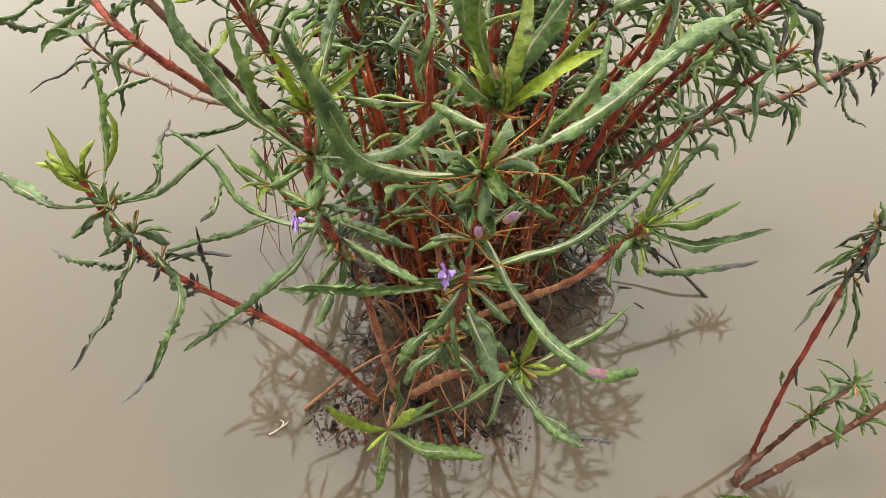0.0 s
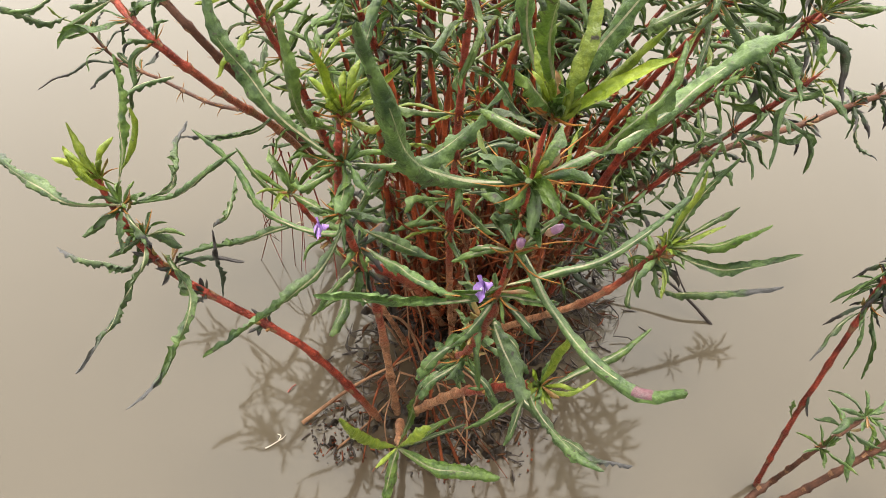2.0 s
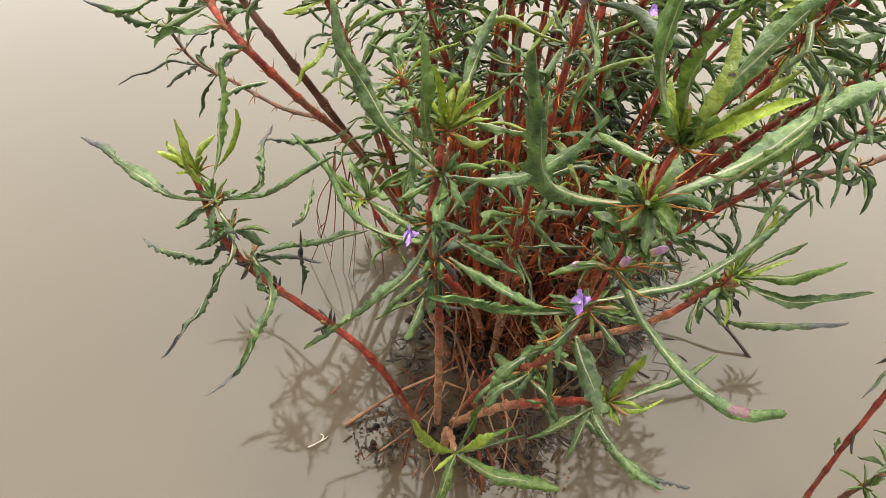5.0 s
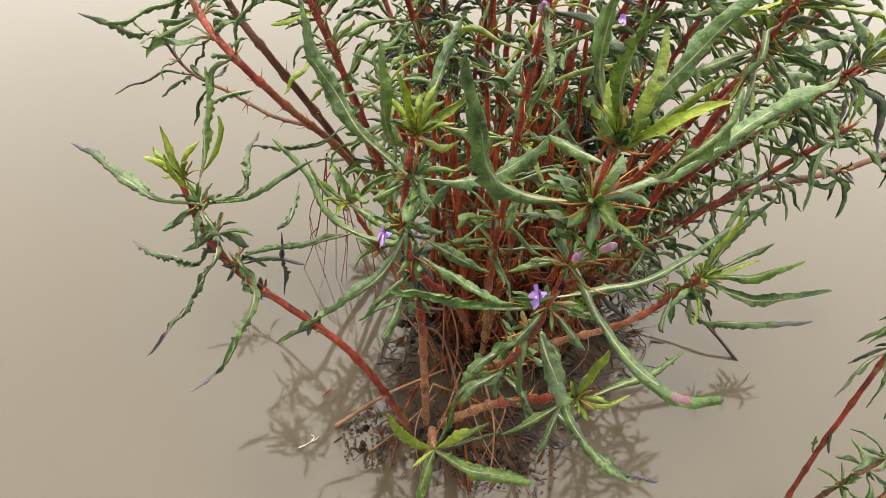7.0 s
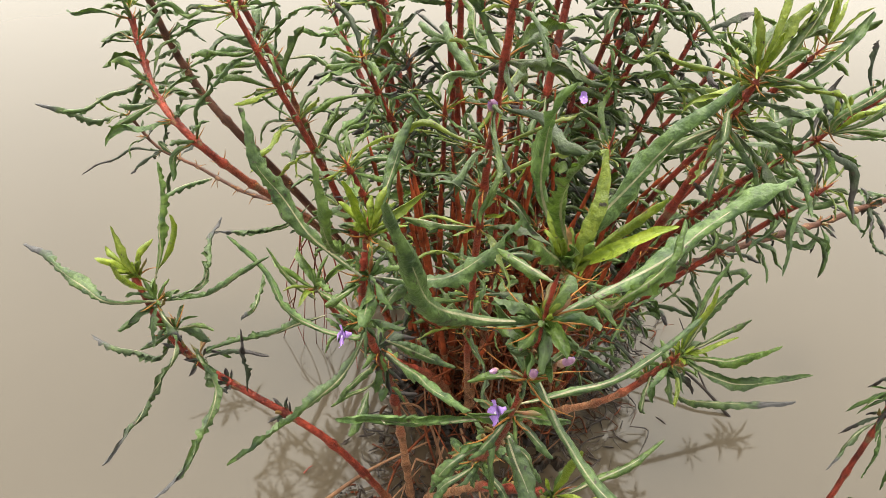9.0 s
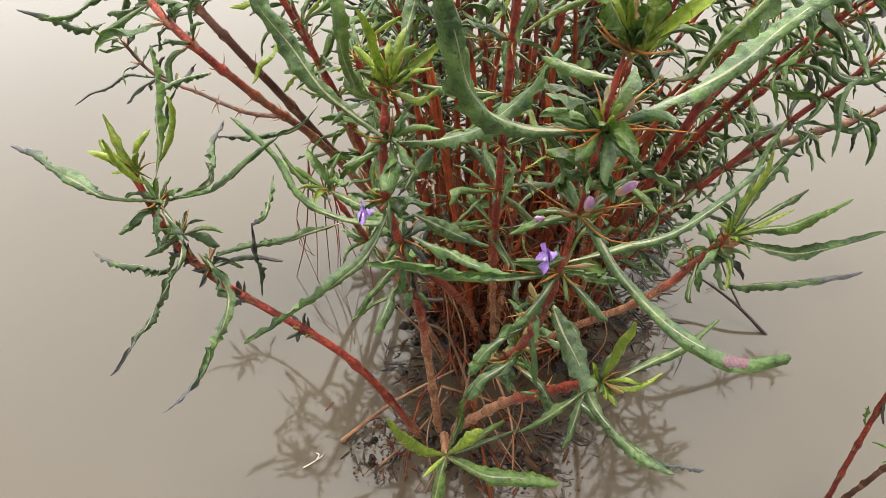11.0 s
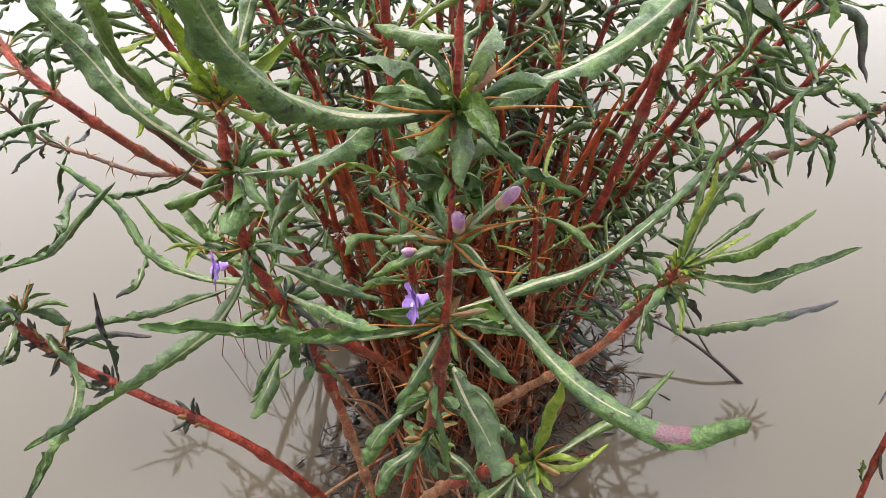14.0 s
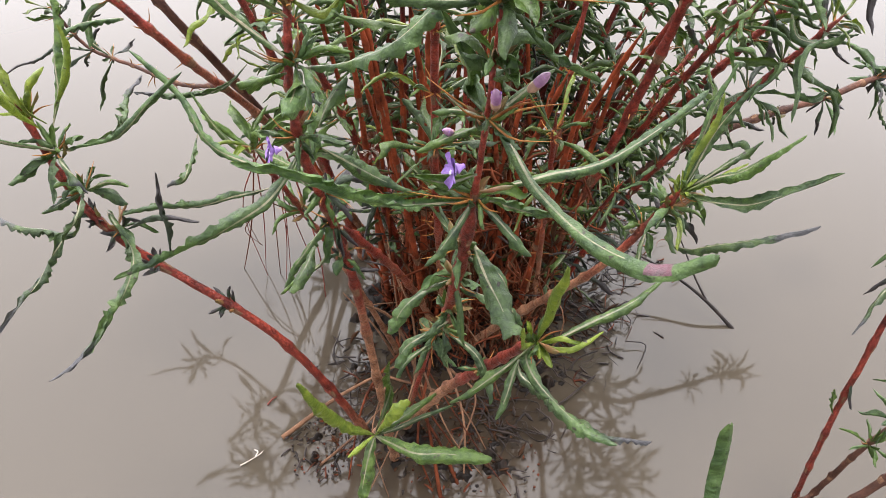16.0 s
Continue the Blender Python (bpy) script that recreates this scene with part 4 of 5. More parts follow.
# small yellow-green shoot beside it
s_q, k_q = stem(herb, ((-0.06, 0.62, -0.02), (-0.12, 0.56, 0.25), (-0.176, 0.503, 0.465)), 0.0045, 0.0024, 8, "thin red shoot with a yellow-green end")
Q1 = Vector((-0.177, 0.502, 0.470))
tuft(s_q, Q1, (-0.2, -0.3, 1), 8, 0.05, ("young", "mid"), 5, 0.022, (0.2, 1.2))
blade(s_q, "mid", 0.0095, (-0.175, 0.491, 0.467), (-0.195, 0.494, 0.485), (-0.211, 0.498, 0.506), (-0.224, 0.505, 0.528), curl=0.7)
blade(s_q, "old", 0.0120, (-0.173, 0.513, 0.414), (-0.202, 0.492, 0.421), (-0.227, 0.468, 0.432), (-0.250, 0.444, 0.446), (-0.274, 0.420, 0.460), curl=0.7, twist=2.0)
leaf(s_q, Q1, (-0.115, 0.46, 0.475), 0.012, "mid", curl=0.6)
tuft(s_q, (-0.15, 0.53, 0.37), (-0.3, -0.3, 1), 6, 0.05, ("old", "mid"), 5, 0.022)

# side stem that crosses behind the middle one
stem(herb, ((0.0, 0.66, -0.02), (-0.045, 0.58, 0.20), (-0.092, 0.44, 0.435)), 0.0052, 0.0042, 7, "slanting bare red stem")

# tall stem in the middle
s_j, k_j = stem(herb, ((0.01, 0.64, -0.02), (-0.008, 0.53, 0.35), (-0.011, 0.456, 0.66), (-0.004, 0.425, 0.86)), 0.0044, 0.0024, 14, "tall red stem in the middle of the bush", tan_to=0.2)
foliage(s_j, k_j, 0.36, 1.0, 0.4, count=9, kinds=(0, 0, 2, 2, 4))

# stems behind, fanning out
s_g, k_g = stem(herb, ((-0.14, 0.89, -0.02), (-0.28, 0.857, 0.27), (-0.350, 0.815, 0.432), (-0.405, 0.835, 0.50), (-0.434, 0.838, 0.59), (-0.44, 0.83, 0.66)), 0.0066, 0.0044, 10, "thick brown stem leaning outwards", skin=M_FORK)
foliage(s_g, k_g, 0.5, 0.9, count=8)
s_h, k_h = stem(herb, ((-0.13, 0.88, -0.02), (-0.24, 0.77, 0.30), (-0.293, 0.695, 0.439), (-0.343, 0.662, 0.535), (-0.39, 0.695, 0.57), (-0.415, 0.735, 0.60), (-0.425, 0.755, 0.65)), 0.0056, 0.0036, 13, "dark red stem leaning outwards")
foliage(s_h, k_h, 0.5, 0.9, count=8)
blade(s_h, "tipped", 0.0120, (-0.204, 0.613, 0.491), (-0.225, 0.598, 0.476), (-0.250, 0.585, 0.471), (-0.276, 0.574, 0.479), (-0.301, 0.559, 0.491), curl=0.9, twist=2.0)
blade(s_h, "old", 0.0110, (-0.290, 0.565, 0.564), (-0.304, 0.550, 0.569), (-0.316, 0.533, 0.573), (-0.325, 0.515, 0.574), curl=0.9)
blade(s_h, "tipped", 0.0130, (-0.451, 0.700, 0.538), (-0.471, 0.685, 0.539), (-0.497, 0.675, 0.555), (-0.522, 0.665, 0.572), curl=0.8, twist=1.0)
leaf(s_h, (-0.405, 0.715, 0.585), (-0.51, 0.675, 0.555), 0.012, "old", bow=(0, 0, -0.006), curl=0.8, wiggle=0.04)
s_i, k_i = stem(herb, ((-0.278, 0.715, 0.400), (-0.346, 0.769, 0.366), (-0.433, 0.831, 0.354), (-0.501, 0.859, 0.365), (-0.538, 0.869, 0.418)), 0.0030, 0.0022, 9, "thin brown side branch", skin=M_FORK)
foliage(s_i, k_i, 0.55, 0.7, kinds=(0, 2, 6))
leaf(s_i, (-0.49, 0.855, 0.364), (-0.60, 0.80, 0.35), 0.009, "dark", bow=(0, 0, 0.012), curl=0.8, wiggle=0.06)
s_k, k_k = stem(herb, ((0.12, 0.72, -0.02), (0.20, 0.65, 0.40), (0.222, 0.60, 0.620), (0.200, 0.540, 0.69), (0.205, 0.525, 0.745)), 0.0060, 0.0032, 13, "red stem with a yellow-green top", tan_to=0.08)
foliage(s_k, k_k, 0.50, 1.0, count=10, kinds=(0, 2, 2, 2, 4))
K1, K2 = Vector((0.204, 0.526, 0.742)), Vector((0.200, 0.542, 0.688))
rosette(s_k, K1, (0.1, 0.1, 1), 0.070, 7)
rosette(s_k, K2, (0.3, 0.0, 1), 0.044, 6)
blade(s_k, "mid", 0.0110, K1, (0.228, 0.535, 0.765), (0.250, 0.56, 0.795), (0.262, 0.60, 0.82), curl=0.4, twist=0.6)
blade(s_k, "old", 0.0120, K1, (0.232, 0.52, 0.742), (0.265, 0.535, 0.765), (0.293, 0.565, 0.785), curl=0.5)
blade(s_k, "old", 0.0120, K2, (0.232, 0.535, 0.692), (0.262, 0.54, 0.705), (0.284, 0.555, 0.700), curl=0.5)
blade(s_k, "young", 0.0100, K1, (0.208, 0.53, 0.785), (0.215, 0.555, 0.825), curl=0.4)
s_l, k_l = stem(herb, ((0.15, 0.80, -0.02), (0.27, 0.72, 0.40), (0.332, 0.603, 0.645)), 0.0058, 0.0030, 12, "red stem with a yellow-green top", tan_to=0.08)
foliage(s_l, k_l, 0.50, 0.9, count=10, tip_young=False, kinds=(0, 2, 2, 2, 6))
L1 = Vector((0.332, 0.604, 0.640))
rosette(s_l, L1, (0.3, 0.0, 1), 0.050, 9)
blade(s_l, "mid", 0.0110, L1, (0.356, 0.605, 0.655), (0.385, 0.615, 0.680), (0.410, 0.64, 0.715), curl=0.5)
blade(s_l, "old", 0.0120, L1, (0.318, 0.58, 0.672), (0.342, 0.58, 0.700), (0.378, 0.60, 0.725), curl=0.5)
blade(s_l, "old", 0.0115, L1, (0.358, 0.60, 0.640), (0.386, 0.60, 0.650), (0.412, 0.61, 0.645), curl=0.6)
blade(s_l, "old", 0.0130, (0.351, 0.668, 0.531), (0.360, 0.655, 0.511), (0.387, 0.645, 0.513), (0.402, 0.640, 0.531), curl=0.5, wave=0.1)
blade(s_l, "dark", 0.0090, (0.379, 0.680, 0.538), (0.398, 0.690, 0.508), (0.431, 0.700, 0.474), (0.461, 0.710, 0.451), curl=0.9, twist=7.0)
s_p, k_p = stem(herb, ((0.14, 0.80, -0.02), (0.23, 0.77, 0.38), (0.325, 0.67, 0.70)), 0.0056, 0.0028, 13, "red stem with upright young leaves", tan_to=0.05)
foliage(s_p, k_p, 0.66, 1.0, 0.3, count=10, kinds=(0, 2, 2, 4))
rosette(s_p, Vector((0.325, 0.67, 0.70)), (0.2, 0.1, 1), 0.065, 7)
s_m, k_m = stem(herb, ((0.16, 0.84, -0.02), (0.30, 0.80, 0.30), (0.385, 0.765, 0.48), (0.46, 0.74, 0.61)), 0.0064, 0.0032, 11, "red stem leaning outwards", tan_to=0.06)
foliage(s_m, k_m, 0.58, 0.85, 0.3, count=9, kinds=(0, 0, 2, 6))
s_r, k_r = stem(herb, ((0.13, 0.73, -0.02), (0.25, 0.735, 0.24), (0.345, 0.744, 0.320), (0.427, 0.772, 0.338), (0.507, 0.802, 0.346), (0.586, 0.836, 0.358), (0.66, 0.86, 0.37)), 0.0056, 0.0040, 12, "long low brown stem with withered tufts", skin=M_FORK)
tuft(s_r, (0.427, 0.772, 0.338), (0.8, 0.3, 0.2), 3, 0.018, ("dark",), 4, 0.014)
tuft(s_r, (0.507, 0.802, 0.346), (0.8, 0.3, 0.2), 7, 0.036, ("dark", "dark", "old"), 5, 0.016, (-0.2, 0.2), 0.07)
tuft(s_r, (0.586, 0.836, 0.358), (0.8, 0.3, 0.3), 9, 0.046, ("dark", "dark", "old"), 5, 0.020, (-0.6, 0.5))
tuft(s_r, (0.625, 0.85, 0.365), (0.8, 0.3, 0.3), 9, 0.050, ("dark", "dark", "old"), 6, 0.02, (-0.6, 0.5))
leaf(s_r, (0.59, 0.836, 0.358), (0.640, 0.790, 0.29), 0.010, "tipped", bow=(-0.012, -0.01, 0.0), curl=0.9, wiggle=0.06)
s_n, k_n = stem(herb, ((-0.10, 0.90, -0.02), (-0.14, 0.90, 0.40), (-0.17, 0.93, 0.86)), 0.0080, 0.0045, 12, "thick upright red stem at the back")
foliage(s_n, k_n, 0.45, 1.1, count=8)
s_o, k_o = stem(herb, ((-0.17, 0.90, -0.02), (-0.274, 0.86, 0.453), (-0.36, 0.85, 0.70)), 0.0054, 0.0036, 12, "dark red stem at the back")
foliage(s_o, k_o, 0.45, 1.1, count=8)

# the crowd of stems at the back and in the heart of the bush
rnd = random.Random(11)
for i in range(27):
    fan = -0.75 + 1.6 * ((i + rnd.random()) / 27) ** 0.85
    base = (0.02 + 0.16 * fan + rnd.gauss(0, 0.02), rnd.uniform(0.70, 0.95), -0.02)
    lean = rnd.uniform(0.5, 1.05)
    tall = rnd.uniform(0.5, 0.88)
    tip = (base[0] + 0.34 * fan * lean, base[1] + rnd.uniform(-0.10, 0.26), tall * (1 - 0.12 * abs(fan)))
    mid = ((base[0] * 0.55 + tip[0] * 0.45) - 0.02 * fan, (base[1] + tip[1]) / 2 + rnd.gauss(0, 0.015), tip[2] * 0.5)
    s, k = stem(herb, (base, mid, tip), rnd.uniform(0.0050, 0.0090) * (0.8 if fan > 0.4 else 1.0), 0.0034, 13, "red jointed stem at the back", tan_to=0.04 * (i % 5))
    random.seed(100 + i)
    heart = abs(fan - 0.05) < 0.28
    low = rnd.uniform(0.24, 0.42) + (0.22 if heart else -0.08 if fan > 0.35 else 0.0)
    foliage(s, k, low, rnd.uniform(0.85, 1.15), 0.8 if fan > 0.35 else 0.5, count=8 if heart else 11, kinds=(0, 2, 2, 2, 4) if i % 4 == 0 else (0, 0, 0, 2, 2, 6))
# shorter leafy stems on the side where the low brown stem leaves the bush
side = random.Random(19)
for i in range(7):
    base = (side.uniform(0.10, 0.20), side.uniform(0.66, 0.84), -0.02)
    tip = (base[0] + side.uniform(0.06, 0.16), base[1] + side.uniform(-0.08, 0.06), side.uniform(0.26, 0.46))
    mid = (base[0] * 0.6 + tip[0] * 0.4, (base[1] + tip[1]) / 2, tip[2] * 0.5)
    s, k = stem(herb, (base, mid, tip), side.uniform(0.0030, 0.0050), 0.0022, 9, "slender dark red stem hung with drooping leaves", tan_to=0.0)
    random.seed(300 + i)
    foliage(s, k, 0.35, 0.85, 0.9, False, 9, (0, 2, 2, 2, 6))
for i in range(58):
    ang = rnd.uniform(0, 6.28)
    wide = math.sqrt(rnd.random())
    base = (0.04 + 0.13 * wide * math.cos(ang), 0.73 + 0.13 * wide * math.sin(ang), -0.02)
    tip = (base[0] + rnd.gauss(0, 0.07), base[1] + rnd.gauss(-0.05, 0.06), rnd.uniform(0.30, 0.58))
    mid = ((base[0] + tip[0]) / 2, (base[1] + tip[1]) / 2, tip[2] * 0.5)
    s, k = stem(herb, (base, mid, tip), rnd.uniform(0.0022, 0.0060), 0.0024, 7, "short brown stem in the thicket", skin=M_OLD if i % 4 else None)
    random.seed(200 + i)
    if i % 4 == 0:
        foliage(s, k, 0.75, 0.8, tip_young=i % 6 == 0, count=6, kinds=(0, 0, 2, 2, 4))


def root_mat():
    """The thicket of thin runners and rootlets between the stems."""
    r = random.Random(21)
    pile = Pile()
    for i in range(600):
        ang = r.uniform(0, 6.28)
        rad = math.sqrt(r.random())
        x, y = 0.04 + 0.14 * rad * math.cos(ang), 0.74 + 0.14 * rad * math.sin(ang)
        z = r.uniform(0.0, 0.30) * (1.1 - rad * 0.7)
        p = Vector((x, y, z))
        q = p + Vector((r.gauss(0, 0.05), r.gauss(-0.01, 0.05), r.uniform(-0.16, 0.10)))
        q.z = max(q.z, -0.01)
        off = math.hypot((q.x - 0.04) / 0.16, (q.y - 0.74) / 0.16)
        if off > 1:
            q.x, q.y = 0.04 + (q.x - 0.04) / off, 0.74 + (q.y - 0.74) / off
        mid = (p + q) / 2 + Vector((r.gauss(0, 0.014), r.gauss(0, 0.014), r.gauss(0.004, 0.014)))
        w = r.uniform(0.0005, 0.0016)
        v, f, uv = tube(spline((p, mid, q), 7), [w * (1 - 0.06 * k) for k in range(8)], 5)
        pile.put(v, f, uv, [0 if r.random() < 0.80 else 1] * len(f))
    part("root_mat", pile.mesh("root_mat", (M_ROOT, M_STRAW)), herb, "thicket of thin brown runners and rootlets", "stuff")


root_mat()


def litter():
    """Dead spines, bracts and broken twigs caught between the stems."""
    r = random.Random(33)
    pile = Pile()
    for i in range(380):
        ang, rad = r.uniform(0, 6.28), math.sqrt(r.random())
        z = r.uniform(0.02, 0.42)
        p = Vector((0.05 + 0.13 * rad * math.cos(ang), 0.67 - 0.12 * z + 0.14 * rad * math.sin(ang), z))
        q = p + Vector((r.gauss(0, 0.022), r.gauss(0, 0.022), r.gauss(0.0, 0.022)))
        w = r.uniform(0.0006, 0.0016)
        v, f, uv = tube(spline((p, (p + q) / 2 + Vector((r.gauss(0, 0.004), 0, r.gauss(0, 0.004))), q), 4), [w, w, w, w * 0.8, w * 0.3], 4)
        pile.put(v, f, uv, [r.choice((0, 0, 0, 0, 2))] * len(f))
    for i in range(160):
        ang, rad = r.uniform(0, 6.28), math.sqrt(r.random())
        z = r.uniform(0.02, 0.36)
        p = Vector((0.05 + 0.12 * rad * math.cos(ang), 0.70 - 0.12 * z + 0.13 * rad * math.sin(ang), z))
        q = p + Vector((r.gauss(0, 0.03), r.gauss(0, 0.03), r.gauss(-0.02, 0.03)))
        v, f, uv, s = leaf_geometry(p, q, 0.009, curl=0.9, wiggle=0.05, rnd=r, steps=8)
        pile.put(v, f, uv, [3] * len(f))
    part("litter", pile.mesh("litter", (M_ROOT, M_SPINE, M_TWIG, M_DRY)), herb, "dead brown spines and withered leaf scraps", "stuff")


litter()


def root(points, r, mat, label=""):
    line = spline(points, 12)
    v, f, uv = tube(line, [r * (1 - 0.05 * k) for k in range(13)], 6)
    return part("root", shape(local(v), f, "root", (mat,), uv), herb, label)


root(((-0.215, 0.468, 0.004), (-0.14, 0.52, 0.03), (-0.05, 0.56, 0.06)), 0.0035, M_STRAW, "pale straw-coloured root over the mud")
root(((-0.16, 0.43, 0.0), (-0.11, 0.47, 0.02), (-0.06, 0.53, 0.035)), 0.002, M_STRAW)
root(((-0.02, 0.52, 0.02), (-0.06, 0.56, 0.14), (-0.10, 0.50, 0.26)), 0.003, M_STRAW)
root(((0.03, 0.40, -0.01), (0.0, 0.45, 0.03), (-0.05, 0.52, 0.06)), 0.003, M_ROOT)
root(((0.005, 0.38, -0.01), (-0.01, 0.44, 0.04), (-0.03, 0.52, 0.08)), 0.003, M_ROOT)
root(((-0.28, 0.80, 0.26), (-0.285, 0.79, 0.12), (-0.30, 0.78, -0.01)), 0.0013, M_RED, "thin red root hanging into the water")
root(((-0.27, 0.80, 0.26), (-0.25, 0.78, 0.12), (-0.262, 0.76, -0.01)), 0.0013, M_RED)
root(((-0.26, 0.81, 0.24), (-0.24, 0.80, 0.10), (-0.21, 0.78, -0.01)), 0.0013, M_RED)
root(((-0.24, 0.82, 0.22), (-0.20, 0.76, 0.08), (-0.19, 0.72, -0.01)), 0.0016, M_RED)

r_foot = random.Random(8)
for i in range(10):
    top = Vector((r_foot.uniform(-0.07, 0.02), r_foot.uniform(0.48, 0.58), r_foot.uniform(0.06, 0.16)))
    foot = Vector((-0.12 + 0.025 * i + r_foot.gauss(0, 0.012), r_foot.uniform(0.37, 0.47), -0.01))
    root((top, (top + foot) / 2 + Vector((r_foot.gauss(0, 0.04), r_foot.gauss(0, 0.03), 0.02)), foot), r_foot.uniform(0.0012, 0.0028), M_STRAW if i % 3 else M_ROOT)

# a fringe of dark roots that hangs from the outer stems into the water
r_hang = random.Random(5)
for i in range(4):
    top = Vector((-0.285 + 0.014 * i, 0.83 - 0.016 * i, 0.25 - 0.012 * i))
    foot = Vector((top.x - 0.03 + r_hang.gauss(0, 0.02), top.y - 0.03 + r_hang.gauss(0, 0.015), -0.01))
    half = (top + foot) / 2 + Vector((r_hang.gauss(0, 0.022), r_hang.gauss(0, 0.015), 0.01))
    root((top, half, foot), r_hang.uniform(0.0010, 0.0017), M_RED if i % 2 else M_ROOT, "dark red root hanging into the water")
    spread = Vector((r_hang.gauss(0, 0.03), r_hang.gauss(0, 0.02), -0.06))
    root((half, half + spread * 0.5 + Vector((r_hang.gauss(0, 0.008), 0, 0)), half + spread), 0.0009, M_ROOT)

# pale runners that arch through the heart of the bush
r_arch = random.Random(6)
for i in range(9):
    foot = Vector((-0.07 + 0.024 * i + r_arch.gauss(0, 0.012), r_arch.uniform(0.54, 0.66), 0.0))
    top = foot + Vector((r_arch.gauss(-0.02, 0.03), r_arch.uniform(0.0, 0.06), r_arch.uniform(0.14, 0.26)))
    root((foot, (foot + top) / 2 + Vector((r_arch.gauss(0.02, 0.02), -0.02, 0.03)), top), r_arch.uniform(0.0012, 0.0024), M_STRAW, "thin pale runner")

def petal(p0, d, up, long, wide):
    """A broad rounded petal, cupped."""
    d, up = Vector(d).normalized(), Vector(up)
    side = d.cross(up).normalized()
    norm = side.cross(d)
    verts, faces = [], []
    for i in range(8):
        u = i / 7
        w = wide * (0.25 + 0.75 * math.sin(math.pi * min(1, u * 0.55 + 0.18))) * (1 if u < 0.9 else 0.7)
        for k in range(5):
            o = k / 2 - 1
            verts.append(Vector(p0) + d * long * u + side * o * w * 0.5 + norm * (0.18 * wide * o * o - 0.35 * long * u * u + 0.03 * wide * math.sin(k * 2 + u * 9)))
    for i in range(7):
        for k in range(4):
            a = i * 5 + k
            faces.append((a, a + 1, a + 6, a + 5))
    return verts, faces


def flower(parent, at, facing, size=1.0, bud=False):
    """A two-lipped violet flower with a pale throat."""
    at, d = Vector(at), Vector(facing).normalized()
    up = Vector((0, 0, 1))
    if bud:
        v, f, uv = tube(spline((at - d * 0.012 * size, at - d * 0.007 * size, at - d * 0.001 * size), 6), [w * size for w in (0.0014, 0.0025, 0.0033, 0.0036, 0.0036, 0.0034, 0.0026)], 9)
        body = part("flower_bud", shape(local(v), f, "flower_bud", (M_BROWNFLOWER,), uv), parent, "closed lilac flower bud in a tan calyx")
        side = d.cross(up).normalized()
        v, f, uv = tube(spline((at - d * 0.005 * size, at + d * 0.004 * size, at + d * 0.010 * size + side * 0.001 * size), 8), [w * size for w in (0.0030, 0.0035, 0.0037, 0.0036, 0.0034, 0.0029, 0.0022, 0.0014, 0.0005)], 9)
        part("petal", shape(local(v), f, "petal", (M_LILAC,), uv), body)
        for turn in (side, -side):
            v, f = petal(at - d * 0.003 * size + turn * 0.0022 * size, d - turn * 0.22, turn, 0.0105 * size, 0.0042 * size)
            part("petal", shape(local(v), f, "petal", (M_PETAL,)), body)
        return body
    v, f, uv = tube(spline((at - d * 0.007 * size, at - d * 0.004 * size, at), 6), [w * size for w in (0.0022, 0.002, 0.0022, 0.0026, 0.0034, 0.0042, 0.0046)], 8)
    body = part("flower", shape(local(v), f, "flower", (M_PETAL,), uv), parent, "small violet two-lipped flower")
    side = d.cross(up).normalized()
    for aim, long, wide in ((d * 0.7 - up * 0.7, 0.017, 0.019), (d * 0.7 - up * 0.5 + side * 0.6, 0.011, 0.012), (d * 0.7 - up * 0.5 - side * 0.6, 0.011, 0.012), (d * 0.5 + up * 0.8 + side * 0.25, 0.014, 0.014), (d * 0.5 + up * 0.8 - side * 0.25, 0.013, 0.013)):
        v, f = petal(at, aim, d, long * size, wide * size)
        part("petal", shape(local(v), f, "petal", (M_PETAL,)), body)
    v, f = petal(at + d * 0.002 * size, d * 0.6 - up * 0.75, d, 0.0042 * size, 0.003 * size)
    part("throat", shape(local([q + d * 0.0012 for q in v]), f, "throat", (M_PALE,)), body, "white blotch on the lower lip")
    return body


flower(s_c, (0.004, 0.258, 0.650), (-0.8, -0.35, -0.15), 0.64)
flower(s_c, (0.000, 0.288, 0.650), (-0.3, -0.5, 0.5), 0.6, True)
flower(s_c, (0.021, 0.262, 0.688), (-0.05, -0.35, 0.9), 0.72, True)
flower(s_c, (0.041, 0.268, 0.694), (0.5, -0.25, 0.8), 0.72, True)
flower(s_b, (-0.117, 0.366, 0.575), (-0.8, -0.3, 0.0), 0.7)
flower(s_j, (-0.012, 0.430, 0.765), (0.0, -0.6, 0.6), 1.0, True)
flower(s_j, (0.082, 0.60, 0.668), (0.2, -0.6, 0.5), 0.4)

def dried_head(at, size):
    """A withered flower head: pale frayed scales among dark red ones."""
    r = random.Random(14)
    pile = Pile()
    for i in range(46):
        d = Vector((r.gauss(0, 1), r.gauss(-0.3, 1), r.gauss(0.2, 1))).normalized()
        p = Vector(at) + d * size * r.uniform(0.2, 0.6)
        v, f, uv, s = leaf_geometry(p, p + d * size * r.uniform(0.4, 0.9), size * 0.45, curl=0.6, rnd=r, steps=6)
        pile.put(v, f, uv, [0 if i < 26 else 1] * len(f))
    part("dried_head", pile.mesh("dried_head", (M_FEATHER, M_RED)), herb, "withered flower head with pale frayed scales")


dried_head((-0.088, 0.64, 0.366), 0.013)

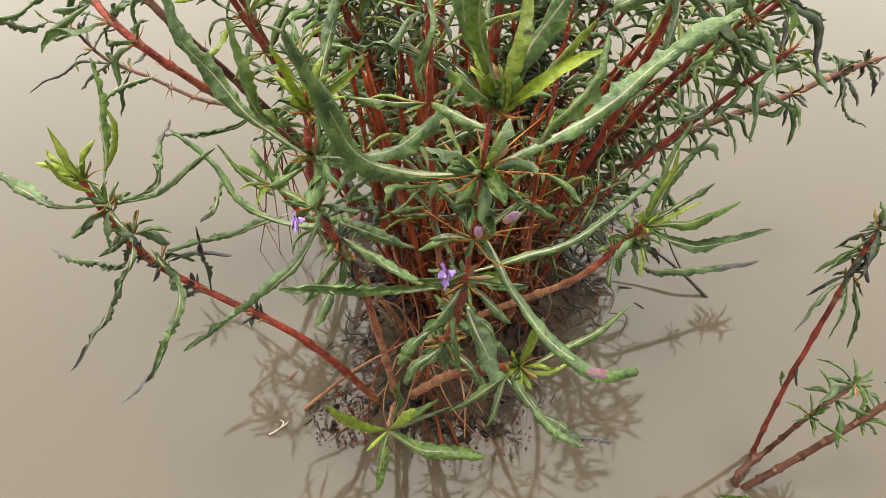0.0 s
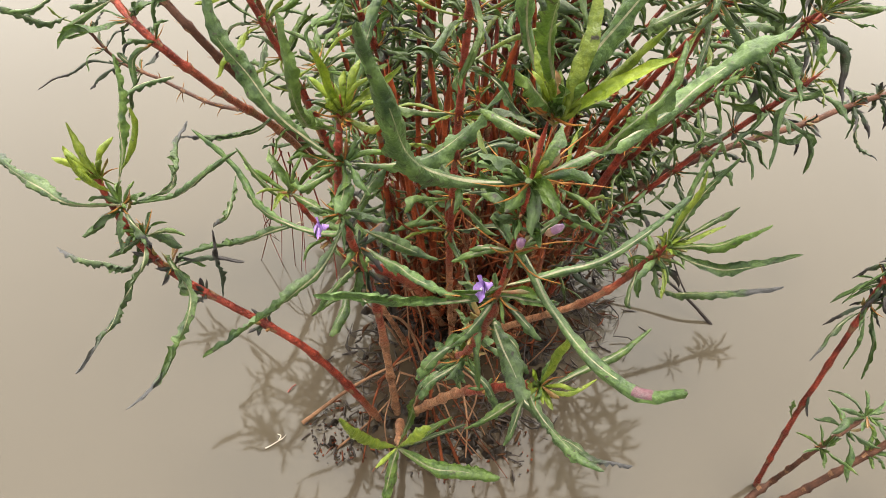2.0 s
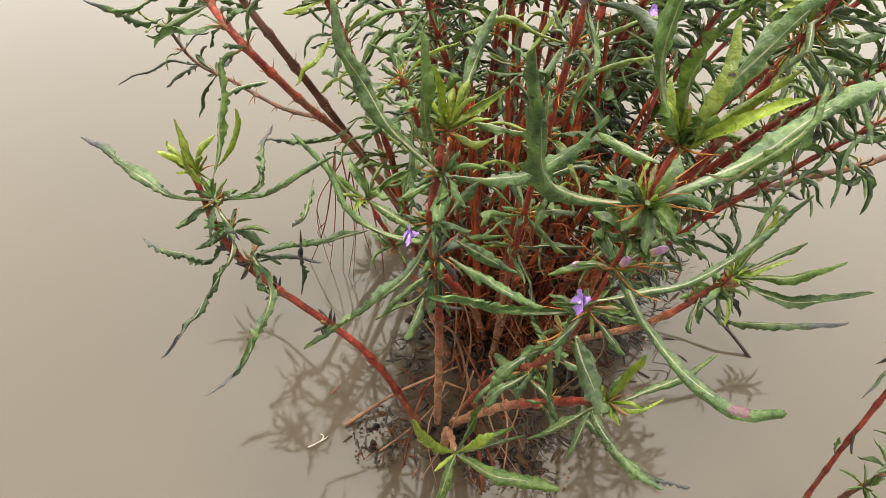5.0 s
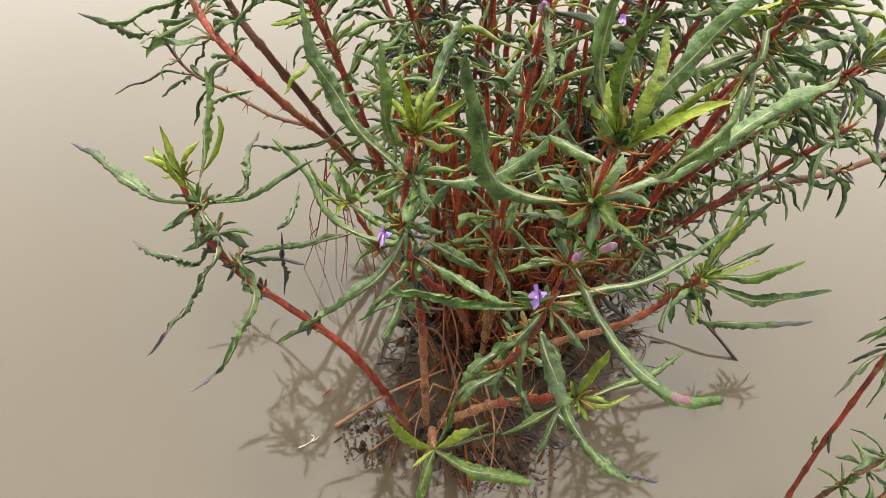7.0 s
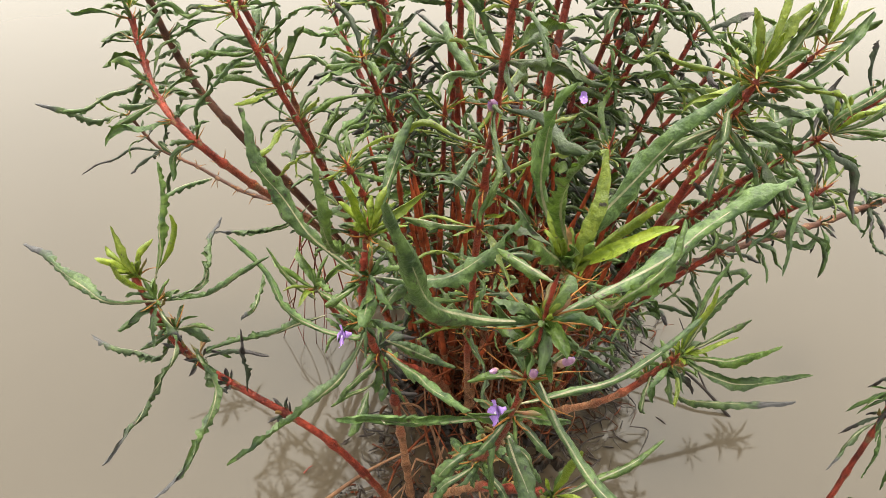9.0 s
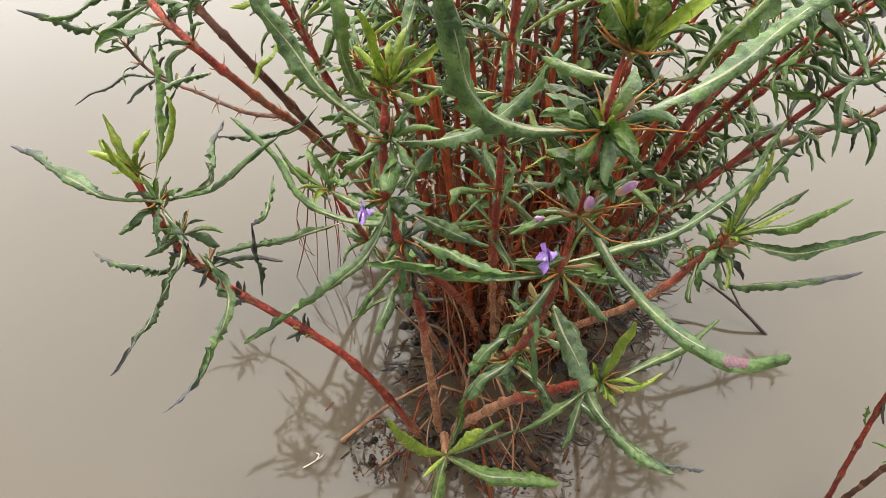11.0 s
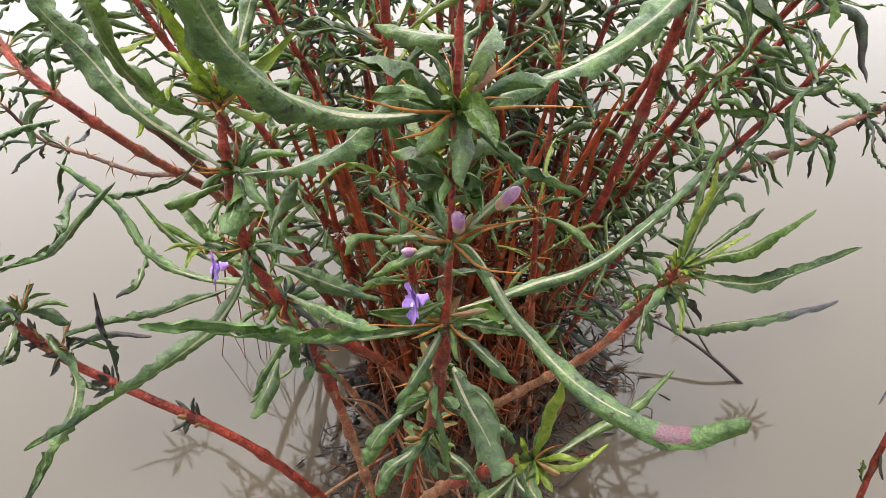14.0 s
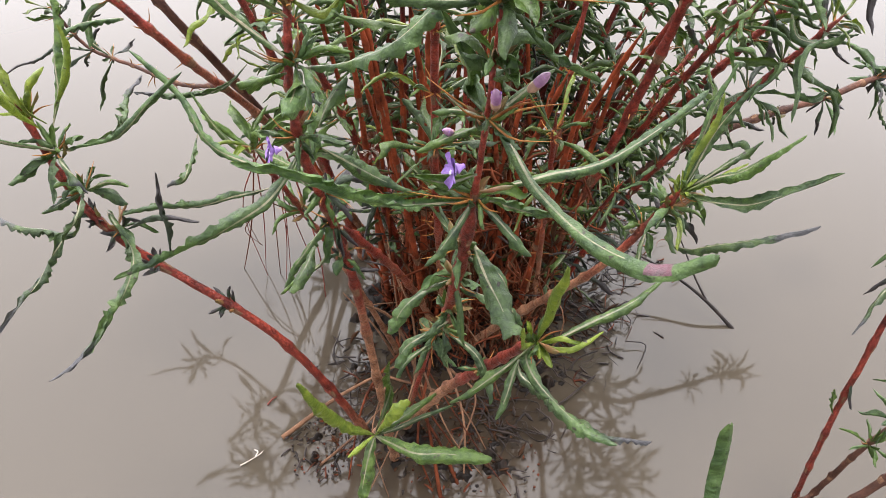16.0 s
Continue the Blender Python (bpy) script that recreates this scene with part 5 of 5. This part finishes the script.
# ---- second herb, further along the bank ----
fork = thing("marsh_herb", ORIGIN, "sparse marsh herb with forked red stems standing in water", "plant", "marsh herbs in the pond")
random.seed(9)
f_1, kf1 = stem(fork, ((0.462, 0.395, -0.02), (0.440, 0.41, 0.187), (0.440, 0.44, 0.39), (0.447, 0.455, 0.45)), 0.0035, 0.0026, 9, "dark red upright stem", tan_to=-0.1)
f_2, kf2 = stem(fork, ((0.425, 0.345, -0.02), (0.50, 0.365, 0.10), (0.62, 0.41, 0.26)), 0.0056, 0.0040, 8, "thick brown slanting stem", skin=M_FORK)
f_3, kf3 = stem(fork, ((0.462, 0.385, 0.03), (0.452, 0.367, 0.19), (0.50, 0.39, 0.24)), 0.0036, 0.0024, 6, "thin brown forked shoot", skin=M_FORK)
f_4, kf4 = stem(fork, ((0.43, 0.345, -0.02), (0.425, 0.36, 0.02), (0.462, 0.385, 0.05)), 0.005, 0.005, 3, "short tan root stock", skin=M_FORK)
for at, n in (((0.439, 0.44, 0.400), 5), ((0.443, 0.448, 0.430), 9), ((0.449, 0.456, 0.455), 10)):
    tuft(f_1, at, (0.2, 0, 1), n, 0.042, ("dark", "old", "old"), 4, 0.02, (-2.4, -0.2), 0.05)
tuft(f_1, (0.450, 0.458, 0.462), (0.2, 0, 1), 6, 0.026, ("old", "dark"), 3, 0.02, (-0.2, 1.0), 0.06)
blade(f_1, "tipped", 0.0075, (0.440, 0.44, 0.39), (0.418, 0.43, 0.375), (0.389, 0.402, 0.342), curl=0.8)
blade(f_1, "old", 0.0065, (0.440, 0.44, 0.39), (0.444, 0.42, 0.36), (0.442, 0.41, 0.315), curl=0.8, twist=4.0)
blade(f_1, "old", 0.0065, (0.442, 0.44, 0.40), (0.458, 0.42, 0.36), (0.462, 0.40, 0.31), curl=0.8, twist=4.0)
leaf(f_1, (0.437, 0.41, 0.19), (0.415, 0.405, 0.245), 0.007, "mid", curl=0.5)
leaf(f_1, (0.438, 0.42, 0.25), (0.443, 0.40, 0.215), 0.005, "dark", curl=0.7)
tuft(f_3, (0.455, 0.367, 0.20), (0, -0.2, 1), 6, 0.050, ("mid", "old", "mid"), 2, 0.02, (0.1, 0.9), 0.07)
tuft(f_3, (0.50, 0.39, 0.24), (0, -0.2, 1), 9, 0.055, ("mid", "old", "old"), 2, 0.02, (-0.2, 0.9), 0.07)
tuft(f_3, (0.485, 0.382, 0.215), (0, -0.2, 1), 6, 0.045, ("mid", "old"), 2, 0.02, (-0.2, 0.9), 0.07)
for at, ax, u in kf2[5:]:
    tuft(f_2, at, ax, 7, 0.045, ("mid", "old"), 2, 0.02, (-0.2, 0.9), 0.07)
leaf(f_2, (0.395, 0.335, 0.0), (0.405, 0.30, 0.09), 0.008, "mid", curl=0.5)


# ---- a lone shoot close by ----
shoot = thing("marsh_herb", ORIGIN, "single young marsh shoot with upright green leaves", "plant", "marsh herbs in the pond")
h_1, kh1 = stem(shoot, ((0.16, -0.06, -0.02), (0.13, -0.02, 0.35), (0.075, 0.030, 0.64)), 0.005, 0.003, 9, "thin red upright stem")
leaf(h_1, (0.075, 0.030, 0.635), (0.061, 0.070, 0.734), 0.0040, "old", curl=0.05, wave=-0.19, blunt=1.2)
tuft(h_1, (0.095, 0.010, 0.55), (0, 0, 1), 6, 0.03, ("mid", "old"), 4, 0.02)

# ---- loose bits on the water ----
def loose(name, at, pieces, label, category):
    ob = thing(name, at, label, category)
    for nm, pts, r, mat in pieces:
        pts = [Vector(p) - Vector(at) for p in pts]
        v, f, uv = tube(spline(pts, 10), [r * (1 - 0.05 * k) for k in range(11)], 6)
        part(nm, shape(v, f, nm, (mat,), uv), ob)
    return ob


loose("dead_twig", (0.46, 0.676, 0.0), (("twig", ((0.462, 0.678, -0.004), (0.412, 0.708, 0.034), (0.362, 0.742, 0.055), (0.30, 0.77, 0.075)), 0.0032, M_TWIG), ("side_twig", ((0.414, 0.709, 0.034), (0.396, 0.735, 0.058), (0.382, 0.758, 0.083), (0.36, 0.79, 0.12)), 0.0019, M_TWIG)), "thin black dead twig slanting into the water", "twig")
loose("white_scrap", (-0.25, 0.436, 0.0), (("strip", ((-0.264, 0.427, 0.002), (-0.256, 0.431, 0.004), (-0.247, 0.439, 0.002)), 0.0011, M_FEATHER), ("strip", ((-0.247, 0.439, 0.002), (-0.244, 0.446, 0.005), (-0.250, 0.450, 0.002)), 0.0009, M_FEATHER), ("strip", ((-0.247, 0.439, 0.002), (-0.240, 0.443, 0.005), (-0.238, 0.449, 0.002)), 0.0008, M_FEATHER)), "small curled white scrap floating on the pond", "scrap")
loose("red_bract", (-0.24, 0.525, 0.0), (("scale", ((-0.246, 0.520, 0.002), (-0.240, 0.528, 0.004), (-0.235, 0.534, 0.002)), 0.0012, M_RED),), "small red plant scale floating on the water", "plant scrap")
